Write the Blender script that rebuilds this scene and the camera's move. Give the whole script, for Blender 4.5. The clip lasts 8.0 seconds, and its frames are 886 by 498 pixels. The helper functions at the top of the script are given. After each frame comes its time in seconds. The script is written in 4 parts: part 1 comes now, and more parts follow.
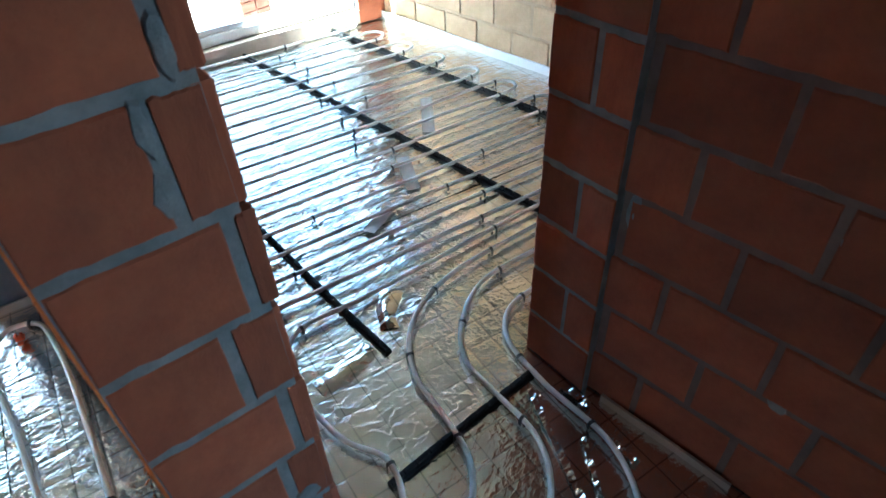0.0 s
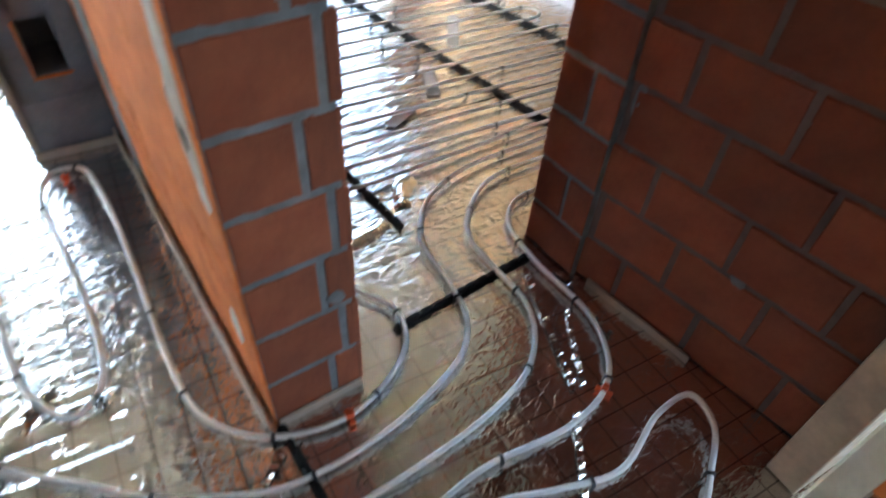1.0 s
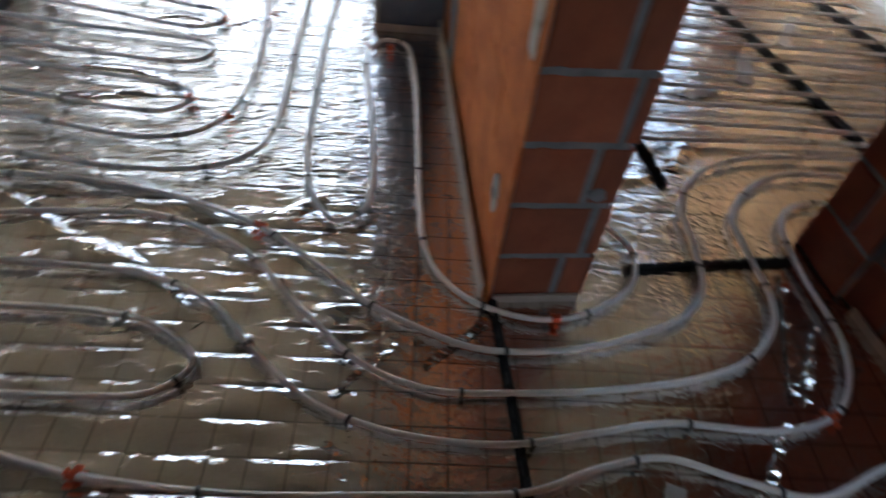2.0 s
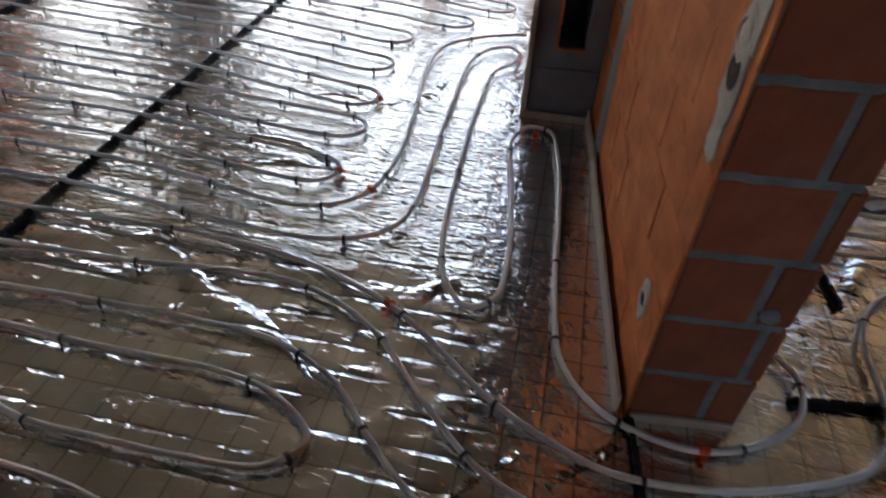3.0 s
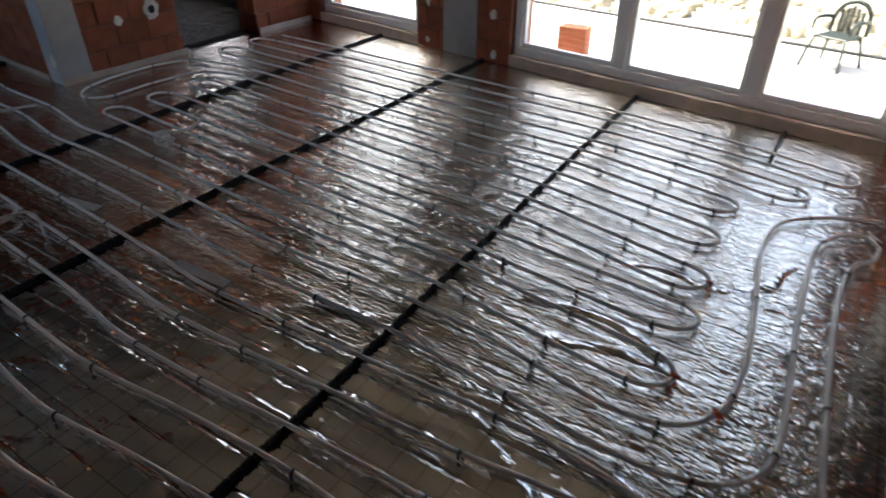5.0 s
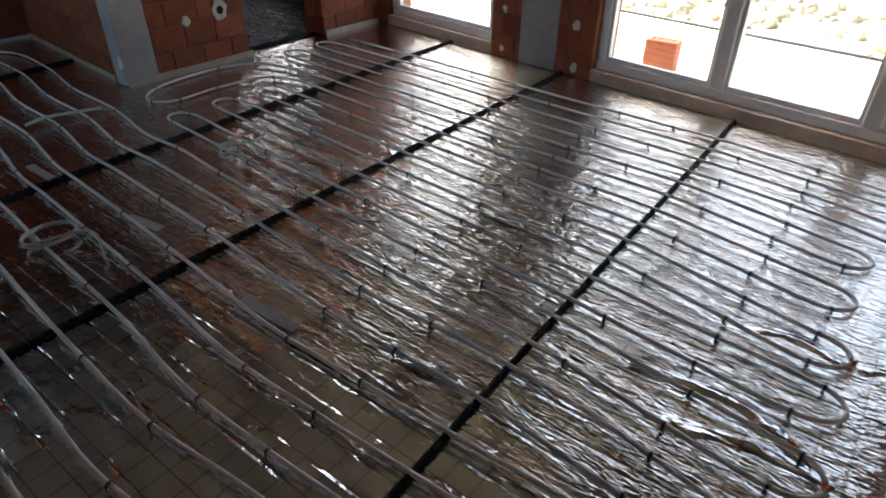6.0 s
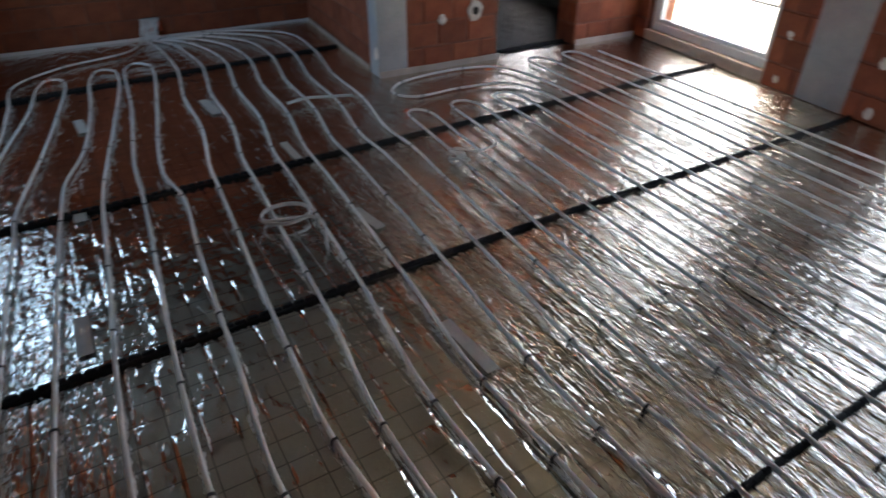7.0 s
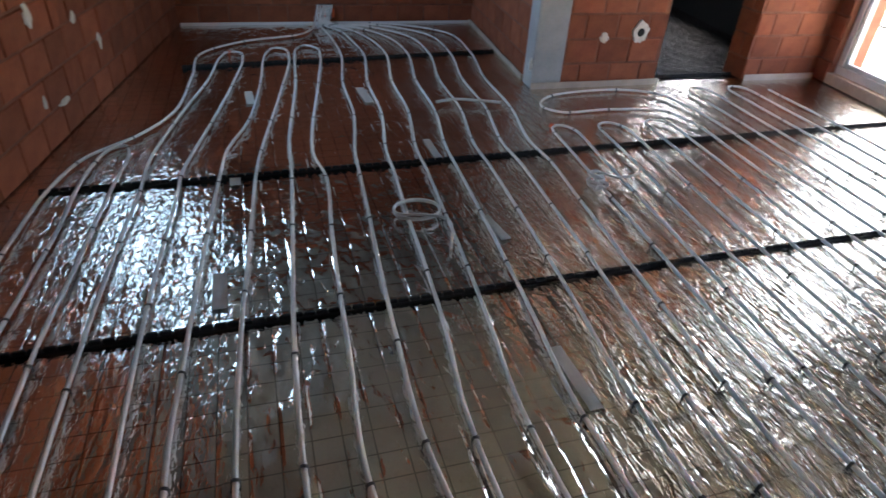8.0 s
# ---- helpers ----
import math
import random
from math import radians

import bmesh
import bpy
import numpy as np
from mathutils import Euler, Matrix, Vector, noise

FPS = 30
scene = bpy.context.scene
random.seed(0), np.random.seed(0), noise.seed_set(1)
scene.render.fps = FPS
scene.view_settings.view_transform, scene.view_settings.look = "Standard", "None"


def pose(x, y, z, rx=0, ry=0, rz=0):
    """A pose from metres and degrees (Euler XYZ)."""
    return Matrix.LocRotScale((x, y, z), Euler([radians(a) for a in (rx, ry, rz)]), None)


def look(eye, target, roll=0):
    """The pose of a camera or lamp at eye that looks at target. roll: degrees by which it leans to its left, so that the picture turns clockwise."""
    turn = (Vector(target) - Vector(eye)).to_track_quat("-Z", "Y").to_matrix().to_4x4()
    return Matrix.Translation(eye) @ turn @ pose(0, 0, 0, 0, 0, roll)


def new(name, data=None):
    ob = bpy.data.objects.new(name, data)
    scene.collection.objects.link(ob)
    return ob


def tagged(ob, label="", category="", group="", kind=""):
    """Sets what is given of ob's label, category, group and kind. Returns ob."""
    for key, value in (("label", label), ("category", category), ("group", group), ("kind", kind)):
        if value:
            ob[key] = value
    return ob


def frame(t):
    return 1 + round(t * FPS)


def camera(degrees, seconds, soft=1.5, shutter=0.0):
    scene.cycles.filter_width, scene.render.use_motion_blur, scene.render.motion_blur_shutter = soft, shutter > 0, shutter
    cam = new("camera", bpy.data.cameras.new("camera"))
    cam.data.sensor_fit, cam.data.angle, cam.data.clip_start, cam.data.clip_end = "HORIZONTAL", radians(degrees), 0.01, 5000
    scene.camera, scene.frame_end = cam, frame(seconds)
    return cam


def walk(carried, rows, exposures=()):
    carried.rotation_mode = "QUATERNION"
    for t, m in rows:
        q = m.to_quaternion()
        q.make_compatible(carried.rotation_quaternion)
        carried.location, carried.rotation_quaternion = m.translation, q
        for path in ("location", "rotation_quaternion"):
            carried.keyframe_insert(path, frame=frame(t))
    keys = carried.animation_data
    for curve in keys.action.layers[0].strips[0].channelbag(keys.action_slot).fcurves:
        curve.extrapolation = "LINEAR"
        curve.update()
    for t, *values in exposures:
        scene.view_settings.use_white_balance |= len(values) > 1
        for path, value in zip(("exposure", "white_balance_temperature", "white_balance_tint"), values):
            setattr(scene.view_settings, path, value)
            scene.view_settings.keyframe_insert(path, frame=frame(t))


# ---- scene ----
cam = camera(71.9, 8.0, shutter=0.5)
PATH = [
    (0, (0.736, 0.132, 1.732), (-0.551, 0.922, 0.42), -2.8),
    (0.5, (0.846, 0.03, 1.725), (-0.415, 0.829, 0.394), -2.6),
    (1, (1.001, -0.111, 1.688), (-0.19, 0.645, 0.269), 4.2),
    (1.5, (1.093, -0.208, 1.536), (-0.131, 0.307, 0.041), 6.7),
    (2, (1.205, -0.284, 1.503), (-0.157, -0.169, 0.043), 6.9),
    (2.2, (1.203, -0.303, 1.499), (-0.167, -0.326, 0.042), 7.2),
    (3.3, (1.086, -0.414, 1.455), (-0.444, -0.782, 0.22), 0.3),
    (3.5, (1.088, -0.476, 1.471), (-0.483, -0.881, 0.302), 0.1),
    (4, (1.114, -0.608, 1.533), (-0.442, -1.215, 0.433), -0.6),
    (4.5, (1.065, -0.782, 1.592), (-0.413, -1.597, 0.520), -1.2),
    (5, (0.894, -1.025, 1.628), (-0.518, -1.939, 0.545), 0.0),
    (5.2, (0.864, -1.117, 1.648), (-0.513, -2.075, 0.559), 0.8),
    (6.3, (0.681, -1.529, 1.625), (-0.599, -2.614, 0.536), -0.5),
    (6.5, (0.682, -1.601, 1.618), (-0.485, -2.813, 0.537), -0.6),
    (7, (0.578, -1.725, 1.627), (-0.287, -3.161, 0.537), 0.4),
    (7.5, (0.557, -1.766, 1.618), (-0.094, -3.311, 0.528), 2.1),
    (8, (0.595, -1.766, 1.646), (0.072, -3.361, 0.558), 3.8),
]
EXPOSURES = [(0.0, 4.95, 4850, -12), (0.6, 5.05, 5300, -8), (1.0, 5.3, 5900, 0), (1.5, 4.3, 6200, 3), (2.2, 3.85, 6450, 9), (3.5, 3.2, 6500, 10), (5.0, 2.9, 6700, 10), (6.5, 3.3, 6900, 10), (8.0, 4.25, 6650, 9)]
walk(cam, [(t, look(eye, target, roll)) for t, eye, target, roll in PATH], EXPOSURES)

# ---- light ----
world = bpy.data.worlds.new("world")
scene.world = world
world.use_nodes = True
wn = world.node_tree
sky = wn.nodes.new("ShaderNodeTexSky")
sky.sky_type, sky.sun_disc = "NISHITA", False
SUN_EL, SUN_AZ = radians(57), math.atan2(-0.30, -0.954)
sky.sun_elevation, sky.sun_rotation = SUN_EL, SUN_AZ
sky.air_density, sky.dust_density = 0.7, 5.0
wn.links.new(sky.outputs[0], wn.nodes["Background"].inputs[0])
wn.nodes["Background"].inputs[1].default_value = 0.11

sun_data = bpy.data.lights.new("sun", "SUN")
sun_data.energy, sun_data.angle, sun_data.color = 3.2, radians(0.6), (1.0, 0.93, 0.82)
sun = new("sun", sun_data)
sun.matrix_world = look((0, 0, 20), (20 * -math.sin(SUN_AZ) * math.cos(SUN_EL), 20 * -math.cos(SUN_AZ) * math.cos(SUN_EL), 20 - 20 * math.sin(SUN_EL)))


def window_light(name, eye, target, width, height, watts, colour):
    data = bpy.data.lights.new(name, "AREA")
    data.shape, data.size, data.size_y, data.energy, data.color = "RECTANGLE", width, height, watts, colour
    ob = new(name, data)
    ob.matrix_world = look(eye, target)
    return ob


# daylight in the openings that lie outside the view: over the alcove, east of the hall
EAST = pose(2.28, -3.0, 0, 0, 0, -99.37)   # local x runs south along the inner face, local y points outwards
window_light("window_light", EAST @ Vector((3.95, 0.12, 1.52)), EAST @ Vector((3.95, -1.9, 1.2)), 1.4, 1.1, 1.9, (0.45, 0.70, 1.0))
window_light("window_light", (2.58, 2.3, 1.4), (0.0, 0.2, 1.0), 0.8, 1.3, 0.85, (0.80, 0.91, 1.0))


# ---- materials ----
def material(name):
    m = bpy.data.materials.new(name)
    m.use_nodes = True
    nt = m.node_tree
    return m, nt, nt.nodes["Principled BSDF"]


def noise_node(nt, scale, detail=4.0, rough=0.6, stretch=None, coords="Object"):
    co = nt.nodes.new("ShaderNodeTexCoord")
    n = nt.nodes.new("ShaderNodeTexNoise")
    n.inputs["Scale"].default_value, n.inputs["Detail"].default_value, n.inputs["Roughness"].default_value = scale, detail, rough
    src = co.outputs[coords]
    if stretch:
        mp = nt.nodes.new("ShaderNodeMapping")
        mp.inputs["Scale"].default_value = stretch
        nt.links.new(src, mp.inputs[0])
        src = mp.outputs[0]
    nt.links.new(src, n.inputs["Vector"])
    return n


def ramp(nt, fac, stops):
    r = nt.nodes.new("ShaderNodeValToRGB")
    while len(r.color_ramp.elements) < len(stops):
        r.color_ramp.elements.new(0.5)
    for e, (p, c) in zip(r.color_ramp.elements, stops):
        e.position, e.color = p, (*c, 1) if len(c) == 3 else c
    nt.links.new(fac, r.inputs[0])
    return r


def mixed(nt, fac, a, b, mode="MIX"):
    m = nt.nodes.new("ShaderNodeMix")
    m.data_type, m.blend_type = "RGBA", mode
    for socket, v in ((m.inputs[0], fac), (m.inputs[6], a), (m.inputs[7], b)):
        if isinstance(v, bpy.types.NodeSocket):
            nt.links.new(v, socket)
        else:
            socket.default_value = v if isinstance(v, float) else (*v, 1)
    return m.outputs[2]


def maths(nt, op, a, b=0.0, c=0.0):
    m = nt.nodes.new("ShaderNodeMath")
    m.operation = op
    for socket, v in zip(m.inputs, (a, b, c)):
        if isinstance(v, bpy.types.NodeSocket):
            nt.links.new(v, socket)
        else:
            socket.default_value = v
    return m.outputs[0]


def bump(nt, bsdf, height, strength, distance):
    b = nt.nodes.new("ShaderNodeBump")
    b.inputs["Strength"].default_value, b.inputs["Distance"].default_value = strength, distance
    nt.links.new(height, b.inputs["Height"])
    nt.links.new(b.outputs[0], bsdf.inputs["Normal"])
    return b


def rough_stone(name, dark, light, scale, roughness=0.9, relief=0.003, vary=0.25):
    m, nt, p = material(name)
    big = noise_node(nt, scale, 5)
    fine = noise_node(nt, scale * 14, 6, 0.7)
    col = ramp(nt, big.outputs[0], ((0.3, dark), (0.7, light)))
    info = nt.nodes.new("ShaderNodeObjectInfo")
    value = maths(nt, "MULTIPLY_ADD", info.outputs["Random"], vary, 1 - vary / 2)
    grain = maths(nt, "MULTIPLY_ADD", fine.outputs[0], 0.3, 0.85)
    both = maths(nt, "MULTIPLY", value, grain)
    nt.links.new(mixed(nt, 1.0, col.outputs[0], both, "MULTIPLY"), p.inputs["Base Color"])
    p.inputs["Roughness"].default_value = roughness
    bump(nt, p, fine.outputs[0], 0.5, relief)
    return m


def plain(name, colour, roughness=0.5, metal=0.0, vary=0.12, scale=6.0, relief=0.0):
    m, nt, p = material(name)
    n = noise_node(nt, scale, 5)
    nt.links.new(ramp(nt, n.outputs[0], ((0.3, tuple(c * (1 - vary) for c in colour)), (0.7, tuple(min(1, c * (1 + vary)) for c in colour)))).outputs[0], p.inputs["Base Color"])
    nt.links.new(maths(nt, "MULTIPLY_ADD", n.outputs[0], 0.2, roughness - 0.1), p.inputs["Roughness"])
    p.inputs["Metallic"].default_value = metal
    if relief:
        bump(nt, p, noise_node(nt, scale * 8, 4).outputs[0], 0.4, relief)
    return m


def slurry_material():
    """Orange clay slurry wiped over blocks: brown, red and pale sweeps with a sandy grain."""
    m, nt, p = material("orange_slurry")
    big, sweep, grain = noise_node(nt, 3.2, 7, 0.62), noise_node(nt, 5.0, 5, 0.55, (1.0, 1.0, 0.35)), noise_node(nt, 60.0, 5, 0.7)
    col = ramp(nt, big.outputs[0], ((0.30, (0.38, 0.098, 0.026)), (0.45, (0.66, 0.19, 0.047)), (0.58, (0.80, 0.26, 0.068)), (0.74, (0.86, 0.40, 0.17)))).outputs[0]
    red = ramp(nt, sweep.outputs[0], ((0.56, (0, 0, 0)), (0.68, (1, 1, 1)))).outputs[0]
    col = mixed(nt, maths(nt, "MULTIPLY", red, 0.45), col, (0.42, 0.075, 0.022))
    nt.links.new(mixed(nt, 1.0, col, maths(nt, "MULTIPLY_ADD", grain.outputs[0], 0.3, 0.85), "MULTIPLY"), p.inputs["Base Color"])
    p.inputs["Roughness"].default_value = 0.85
    bump(nt, p, maths(nt, "MULTIPLY_ADD", sweep.outputs[0], 2.0, grain.outputs[0]), 0.5, 0.004)
    return m


SLURRY = slurry_material()
BRICK = rough_stone("clay_block", (0.22, 0.062, 0.032), (0.36, 0.11, 0.05), 5.0, vary=0.45)
MORTAR = rough_stone("mortar", (0.14, 0.15, 0.158), (0.27, 0.28, 0.29), 14.0, relief=0.006, vary=0.1)
# small room's north wall: block colour lightened to stand in for sunlight
SUNLIT_BLOCK = rough_stone("sunlit_clay_block", (0.46, 0.31, 0.18), (0.64, 0.46, 0.29), 4.0, vary=0.3)
DARK_MORTAR = rough_stone("dark_mortar", (0.13, 0.085, 0.07), (0.22, 0.155, 0.13), 6.0, relief=0.006, vary=0.1)
# joints lightened with those blocks, sunlight in the colour
SUNLIT_MORTAR = rough_stone("sunlit_mortar", (0.44, 0.31, 0.19), (0.60, 0.44, 0.29), 9.0, relief=0.005, vary=0.1)
RED_MORTAR = rough_stone("red_mortar", (0.18, 0.066, 0.040), (0.29, 0.115, 0.068), 9.0, relief=0.005, vary=0.1)
GREY_BLOCK = rough_stone("grey_block", (0.18, 0.20, 0.235), (0.28, 0.305, 0.345), 6.0)
CONCRETE = rough_stone("concrete", (0.32, 0.33, 0.34), (0.46, 0.46, 0.45), 3.0)
PLASTER = rough_stone("plaster", (0.55, 0.52, 0.46), (0.74, 0.71, 0.64), 12.0)
FILLER = rough_stone("white_filler", (0.62, 0.60, 0.56), (0.80, 0.78, 0.74), 20.0)
TERRACE = rough_stone("terrace_screed", (0.52, 0.51, 0.48), (0.68, 0.67, 0.63), 0.8)
EARTH = rough_stone("pale_rubble", (0.34, 0.30, 0.22), (0.54, 0.48, 0.36), 2.0, relief=0.02)
PIPE = plain("grey_pipe_plastic", (0.82, 0.82, 0.81), 0.36, vary=0.08)
RAIL = plain("black_plastic", (0.008, 0.008, 0.009), 0.85)
CLIP = plain("orange_plastic", (0.70, 0.11, 0.03), 0.45)
STAPLE = plain("dark_clip", (0.03, 0.03, 0.035), 0.5)
PVC = plain("white_pvc", (0.78, 0.79, 0.80), 0.35, vary=0.03)
EDGE = plain("foam_edge_strip", (0.50, 0.42, 0.35), 0.7, vary=0.2)
TAPE = plain("grey_tape", (0.52, 0.50, 0.47), 0.4, vary=0.1, scale=30)
DARK = plain("dark_void", (0.01, 0.01, 0.01), 0.9)
CHAIR = plain("dark_green_plastic", (0.012, 0.02, 0.018), 0.5)
BOARD = plain("pale_timber", (0.62, 0.50, 0.34), 0.7, vary=0.2, scale=14)
# near-black wall colour that stands in for the back room's lack of light
UNLIT_WALL = plain("unlit_wall_black", (0.018, 0.018, 0.02), 0.8, relief=0.004)
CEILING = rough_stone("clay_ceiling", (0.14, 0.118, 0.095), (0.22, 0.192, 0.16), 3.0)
CABLE = plain("clear_tube", (0.66, 0.66, 0.64), 0.3)


def foil_material(name, rough, wave, crumple, stretch, emboss, tint=(1.0, 1.0, 1.0)):
    """Aluminium film with a printed 10 cm grid; every sheet shifts its own wrinkles."""
    m, nt, p = material(name)
    p.inputs["Metallic"].default_value = 1.0
    co = nt.nodes.new("ShaderNodeTexCoord")
    info = nt.nodes.new("ShaderNodeObjectInfo")
    sep = nt.nodes.new("ShaderNodeSeparateXYZ")
    nt.links.new(co.outputs["Object"], sep.inputs[0])
    lines, dents = [], []
    for axis in (0, 1):
        f = maths(nt, "FRACT", maths(nt, "MULTIPLY", sep.outputs[axis], 10.0))
        lines.append(maths(nt, "LESS_THAN", maths(nt, "ABSOLUTE", maths(nt, "SUBTRACT", f, 0.5)), 0.026))
        dents.append(maths(nt, "SMOOTH_MIN", maths(nt, "ABSOLUTE", maths(nt, "SUBTRACT", f, 0.5)), 0.12, 0.06))
    grid = maths(nt, "MAXIMUM", lines[0], lines[1])
    tone = noise_node(nt, 1.3, 4)
    base = ramp(nt, tone.outputs[0], ((0.3, tuple(c * t for c, t in zip((0.62, 0.59, 0.56), tint))), (0.7, tuple(c * t for c, t in zip((0.80, 0.78, 0.76), tint))))).outputs[0]
    nt.links.new(mixed(nt, maths(nt, "MULTIPLY", grid, 0.62), base, (0.10, 0.095, 0.09)), p.inputs["Base Color"])
    nt.links.new(maths(nt, "MULTIPLY_ADD", noise_node(nt, 5.0, 5).outputs[0], 0.16, rough - 0.08), p.inputs["Roughness"])
    shift = nt.nodes.new("ShaderNodeVectorMath")
    shift.operation = "ADD"
    nt.links.new(co.outputs["Object"], shift.inputs[0])
    nt.links.new(maths(nt, "MULTIPLY", info.outputs["Random"], 40.0), shift.inputs[1])
    mp = nt.nodes.new("ShaderNodeMapping")
    mp.inputs["Scale"].default_value = stretch
    nt.links.new(shift.outputs[0], mp.inputs[0])
    waves, crease, patch = (nt.nodes.new("ShaderNodeTexNoise") for _ in range(3))
    for n, s, d in ((waves, 4.5, 4.0), (crease, 10.0, 3.5), (patch, 1.1, 3.0)):
        n.inputs["Scale"].default_value, n.inputs["Detail"].default_value = s, d
        nt.links.new(mp.outputs[0], n.inputs["Vector"])
    waves.inputs["Distortion"].default_value = 0.8
    ridge = maths(nt, "POWER", maths(nt, "ABSOLUTE", maths(nt, "SUBTRACT", crease.outputs[0], 0.5)), 0.6)
    where = ramp(nt, patch.outputs[0], ((0.35, (0.45, 0.45, 0.45)), (0.65, (1, 1, 1)))).outputs[0]
    height = maths(nt, "MULTIPLY", where, maths(nt, "MULTIPLY_ADD", ridge, -crumple, maths(nt, "MULTIPLY", waves.outputs[0], wave)))
    fine = nt.nodes.new("ShaderNodeTexNoise")
    fine.inputs["Scale"].default_value, fine.inputs["Detail"].default_value, fine.inputs["Distortion"].default_value = 30.0, 2.0, 0.6
    nt.links.new(mp.outputs[0], fine.inputs["Vector"])
    height = maths(nt, "MULTIPLY_ADD", fine.outputs[0], 0.30 * crumple, height)
    dash = ramp(nt, noise_node(nt, 9.0, 2, 0.5, (1.0, 0.55, 1.0)).outputs[0], ((0.42, (0.1, 0.1, 0.1)), (0.6, (1, 1, 1)))).outputs[0]
    dent = maths(nt, "MULTIPLY", maths(nt, "MULTIPLY", dents[0], emboss), dash)
    dent = maths(nt, "MULTIPLY_ADD", dents[1], 0.3, dent)
    bump(nt, p, maths(nt, "ADD", height, dent), 1.0, 0.012)
    return m


FOIL = foil_material("smooth_foil", 0.085, 0.30, 0.34, (2.4, 0.9, 1.0), 4.2)
# the warm tint puts a yellowish reflection into this foil's base colour
CRUMPLED = foil_material("crumpled_foil", 0.17, 0.85, 1.0, (2.3, 0.8, 1.0), 1.6, (1.03, 1.0, 0.93))
HALL_FOIL = foil_material("dull_foil", 0.19, 0.30, 0.42, (2.0, 1.2, 1.0), 0.9)
CREASED = foil_material("creased_foil", 0.10, 0.62, 0.70, (2.3, 0.8, 1.0), 1.8)


# glossy creased sheet with the back room's shade put into a near-black colour
def shaded_film_material():
    m, nt, p = material("shaded_film")
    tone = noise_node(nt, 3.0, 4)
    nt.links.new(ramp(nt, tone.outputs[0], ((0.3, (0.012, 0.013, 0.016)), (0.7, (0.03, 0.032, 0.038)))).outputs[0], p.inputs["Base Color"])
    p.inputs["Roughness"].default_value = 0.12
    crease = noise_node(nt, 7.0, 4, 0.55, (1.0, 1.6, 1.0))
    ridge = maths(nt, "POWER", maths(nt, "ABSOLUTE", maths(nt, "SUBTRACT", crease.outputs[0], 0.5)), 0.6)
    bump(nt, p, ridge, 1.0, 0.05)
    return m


SHADED_FILM = shaded_film_material()


def glass_material():
    m = bpy.data.materials.new("window_glass")
    m.use_nodes = True
    nt = m.node_tree
    nt.nodes.clear()
    out = nt.nodes.new("ShaderNodeOutputMaterial")
    clear, gloss, mix, facing = (nt.nodes.new(k) for k in ("ShaderNodeBsdfTransparent", "ShaderNodeBsdfGlossy", "ShaderNodeMixShader", "ShaderNodeLayerWeight"))
    gloss.inputs["Roughness"].default_value = 0.02
    facing.inputs["Blend"].default_value = 0.5
    steep = maths(nt, "MULTIPLY_ADD", maths(nt, "POWER", facing.outputs["Facing"], 5.0), 0.9, 0.04)
    clear.inputs[0].default_value = (0.93, 0.96, 0.95, 1)
    for a, b in ((steep, mix.inputs[0]), (clear.outputs[0], mix.inputs[1]), (gloss.outputs[0], mix.inputs[2]), (mix.outputs[0], out.inputs[0])):
        nt.links.new(a, b)
    return m


GLASS = glass_material()


# ---- mesh helpers ----
def mesh_of(name, bm, mat, smooth=False):
    bmesh.ops.recalc_face_normals(bm, faces=bm.faces[:])
    me = bpy.data.meshes.new(name)
    bm.to_mesh(me)
    bm.free()
    me.materials.append(mat)
    if smooth:
        me.shade_smooth()
    return me


def thing(name, bm, mat, label, category, group="", kind="", smooth=False):
    return tagged(new(name, mesh_of(name, bm, mat, smooth)), label, category, group, kind)


def part(name, bm, mat, parent, label="", smooth=False):
    ob = new(name, mesh_of(name, bm, mat, smooth))
    ob.parent = parent
    if label:
        ob["label"] = label
    return ob


def empty(name, label, category, m=None, group="", kind=""):
    ob = tagged(new(name), label, category, group, kind)
    ob.empty_display_size = 0.1
    if m:
        ob.matrix_world = m
    return ob


def box(bm, lo, hi, bevel=0.0, m=None):
    c = [(a + b) / 2 for a, b in zip(lo, hi)]
    s = [b - a for a, b in zip(lo, hi)]
    made = bmesh.ops.create_cube(bm, size=1.0, matrix=Matrix.Translation(c) @ Matrix.Diagonal((*s, 1)))["verts"]
    if bevel:
        edges = list({e for v in made for e in v.link_edges})
        made = bmesh.ops.bevel(bm, geom=edges, offset=bevel, segments=1, affect="EDGES", profile=0.5)["verts"]
    if m:
        bmesh.ops.transform(bm, matrix=m, verts=[v for v in made if v.is_valid])
    return bm


def boxes(*pairs, bevel=0.0):
    bm = bmesh.new()
    for lo, hi in pairs:
        box(bm, lo, hi, bevel)
    return bm


def curve_points(points, step=0.02):
    """A smooth line through the points (centripetal Catmull-Rom)."""
    p = [Vector(q) for q in points]
    p = [p[0] * 2 - p[1], *p, p[-1] * 2 - p[-2]]
    out = []
    for i in range(1, len(p) - 2):
        a, b, c, d = p[i - 1 : i + 3]
        t0, t1 = 0.0, max((b - a).length, 1e-4) ** 0.5
        t2 = t1 + max((c - b).length, 1e-4) ** 0.5
        t3 = t2 + max((d - c).length, 1e-4) ** 0.5
        n = max(2, int((c - b).length / step))
        for k in range(n):
            t = t1 + (t2 - t1) * k / n
            a1, a2, a3 = a.lerp(b, (t - t0) / (t1 - t0)), b.lerp(c, (t - t1) / (t2 - t1)), c.lerp(d, (t - t2) / (t3 - t2))
            b1, b2 = a1.lerp(a2, (t - t0) / (t2 - t0)), a2.lerp(a3, (t - t1) / (t3 - t1))
            out.append(b1.lerp(b2, (t - t1) / (t2 - t1)))
    out.append(p[-2])
    return out


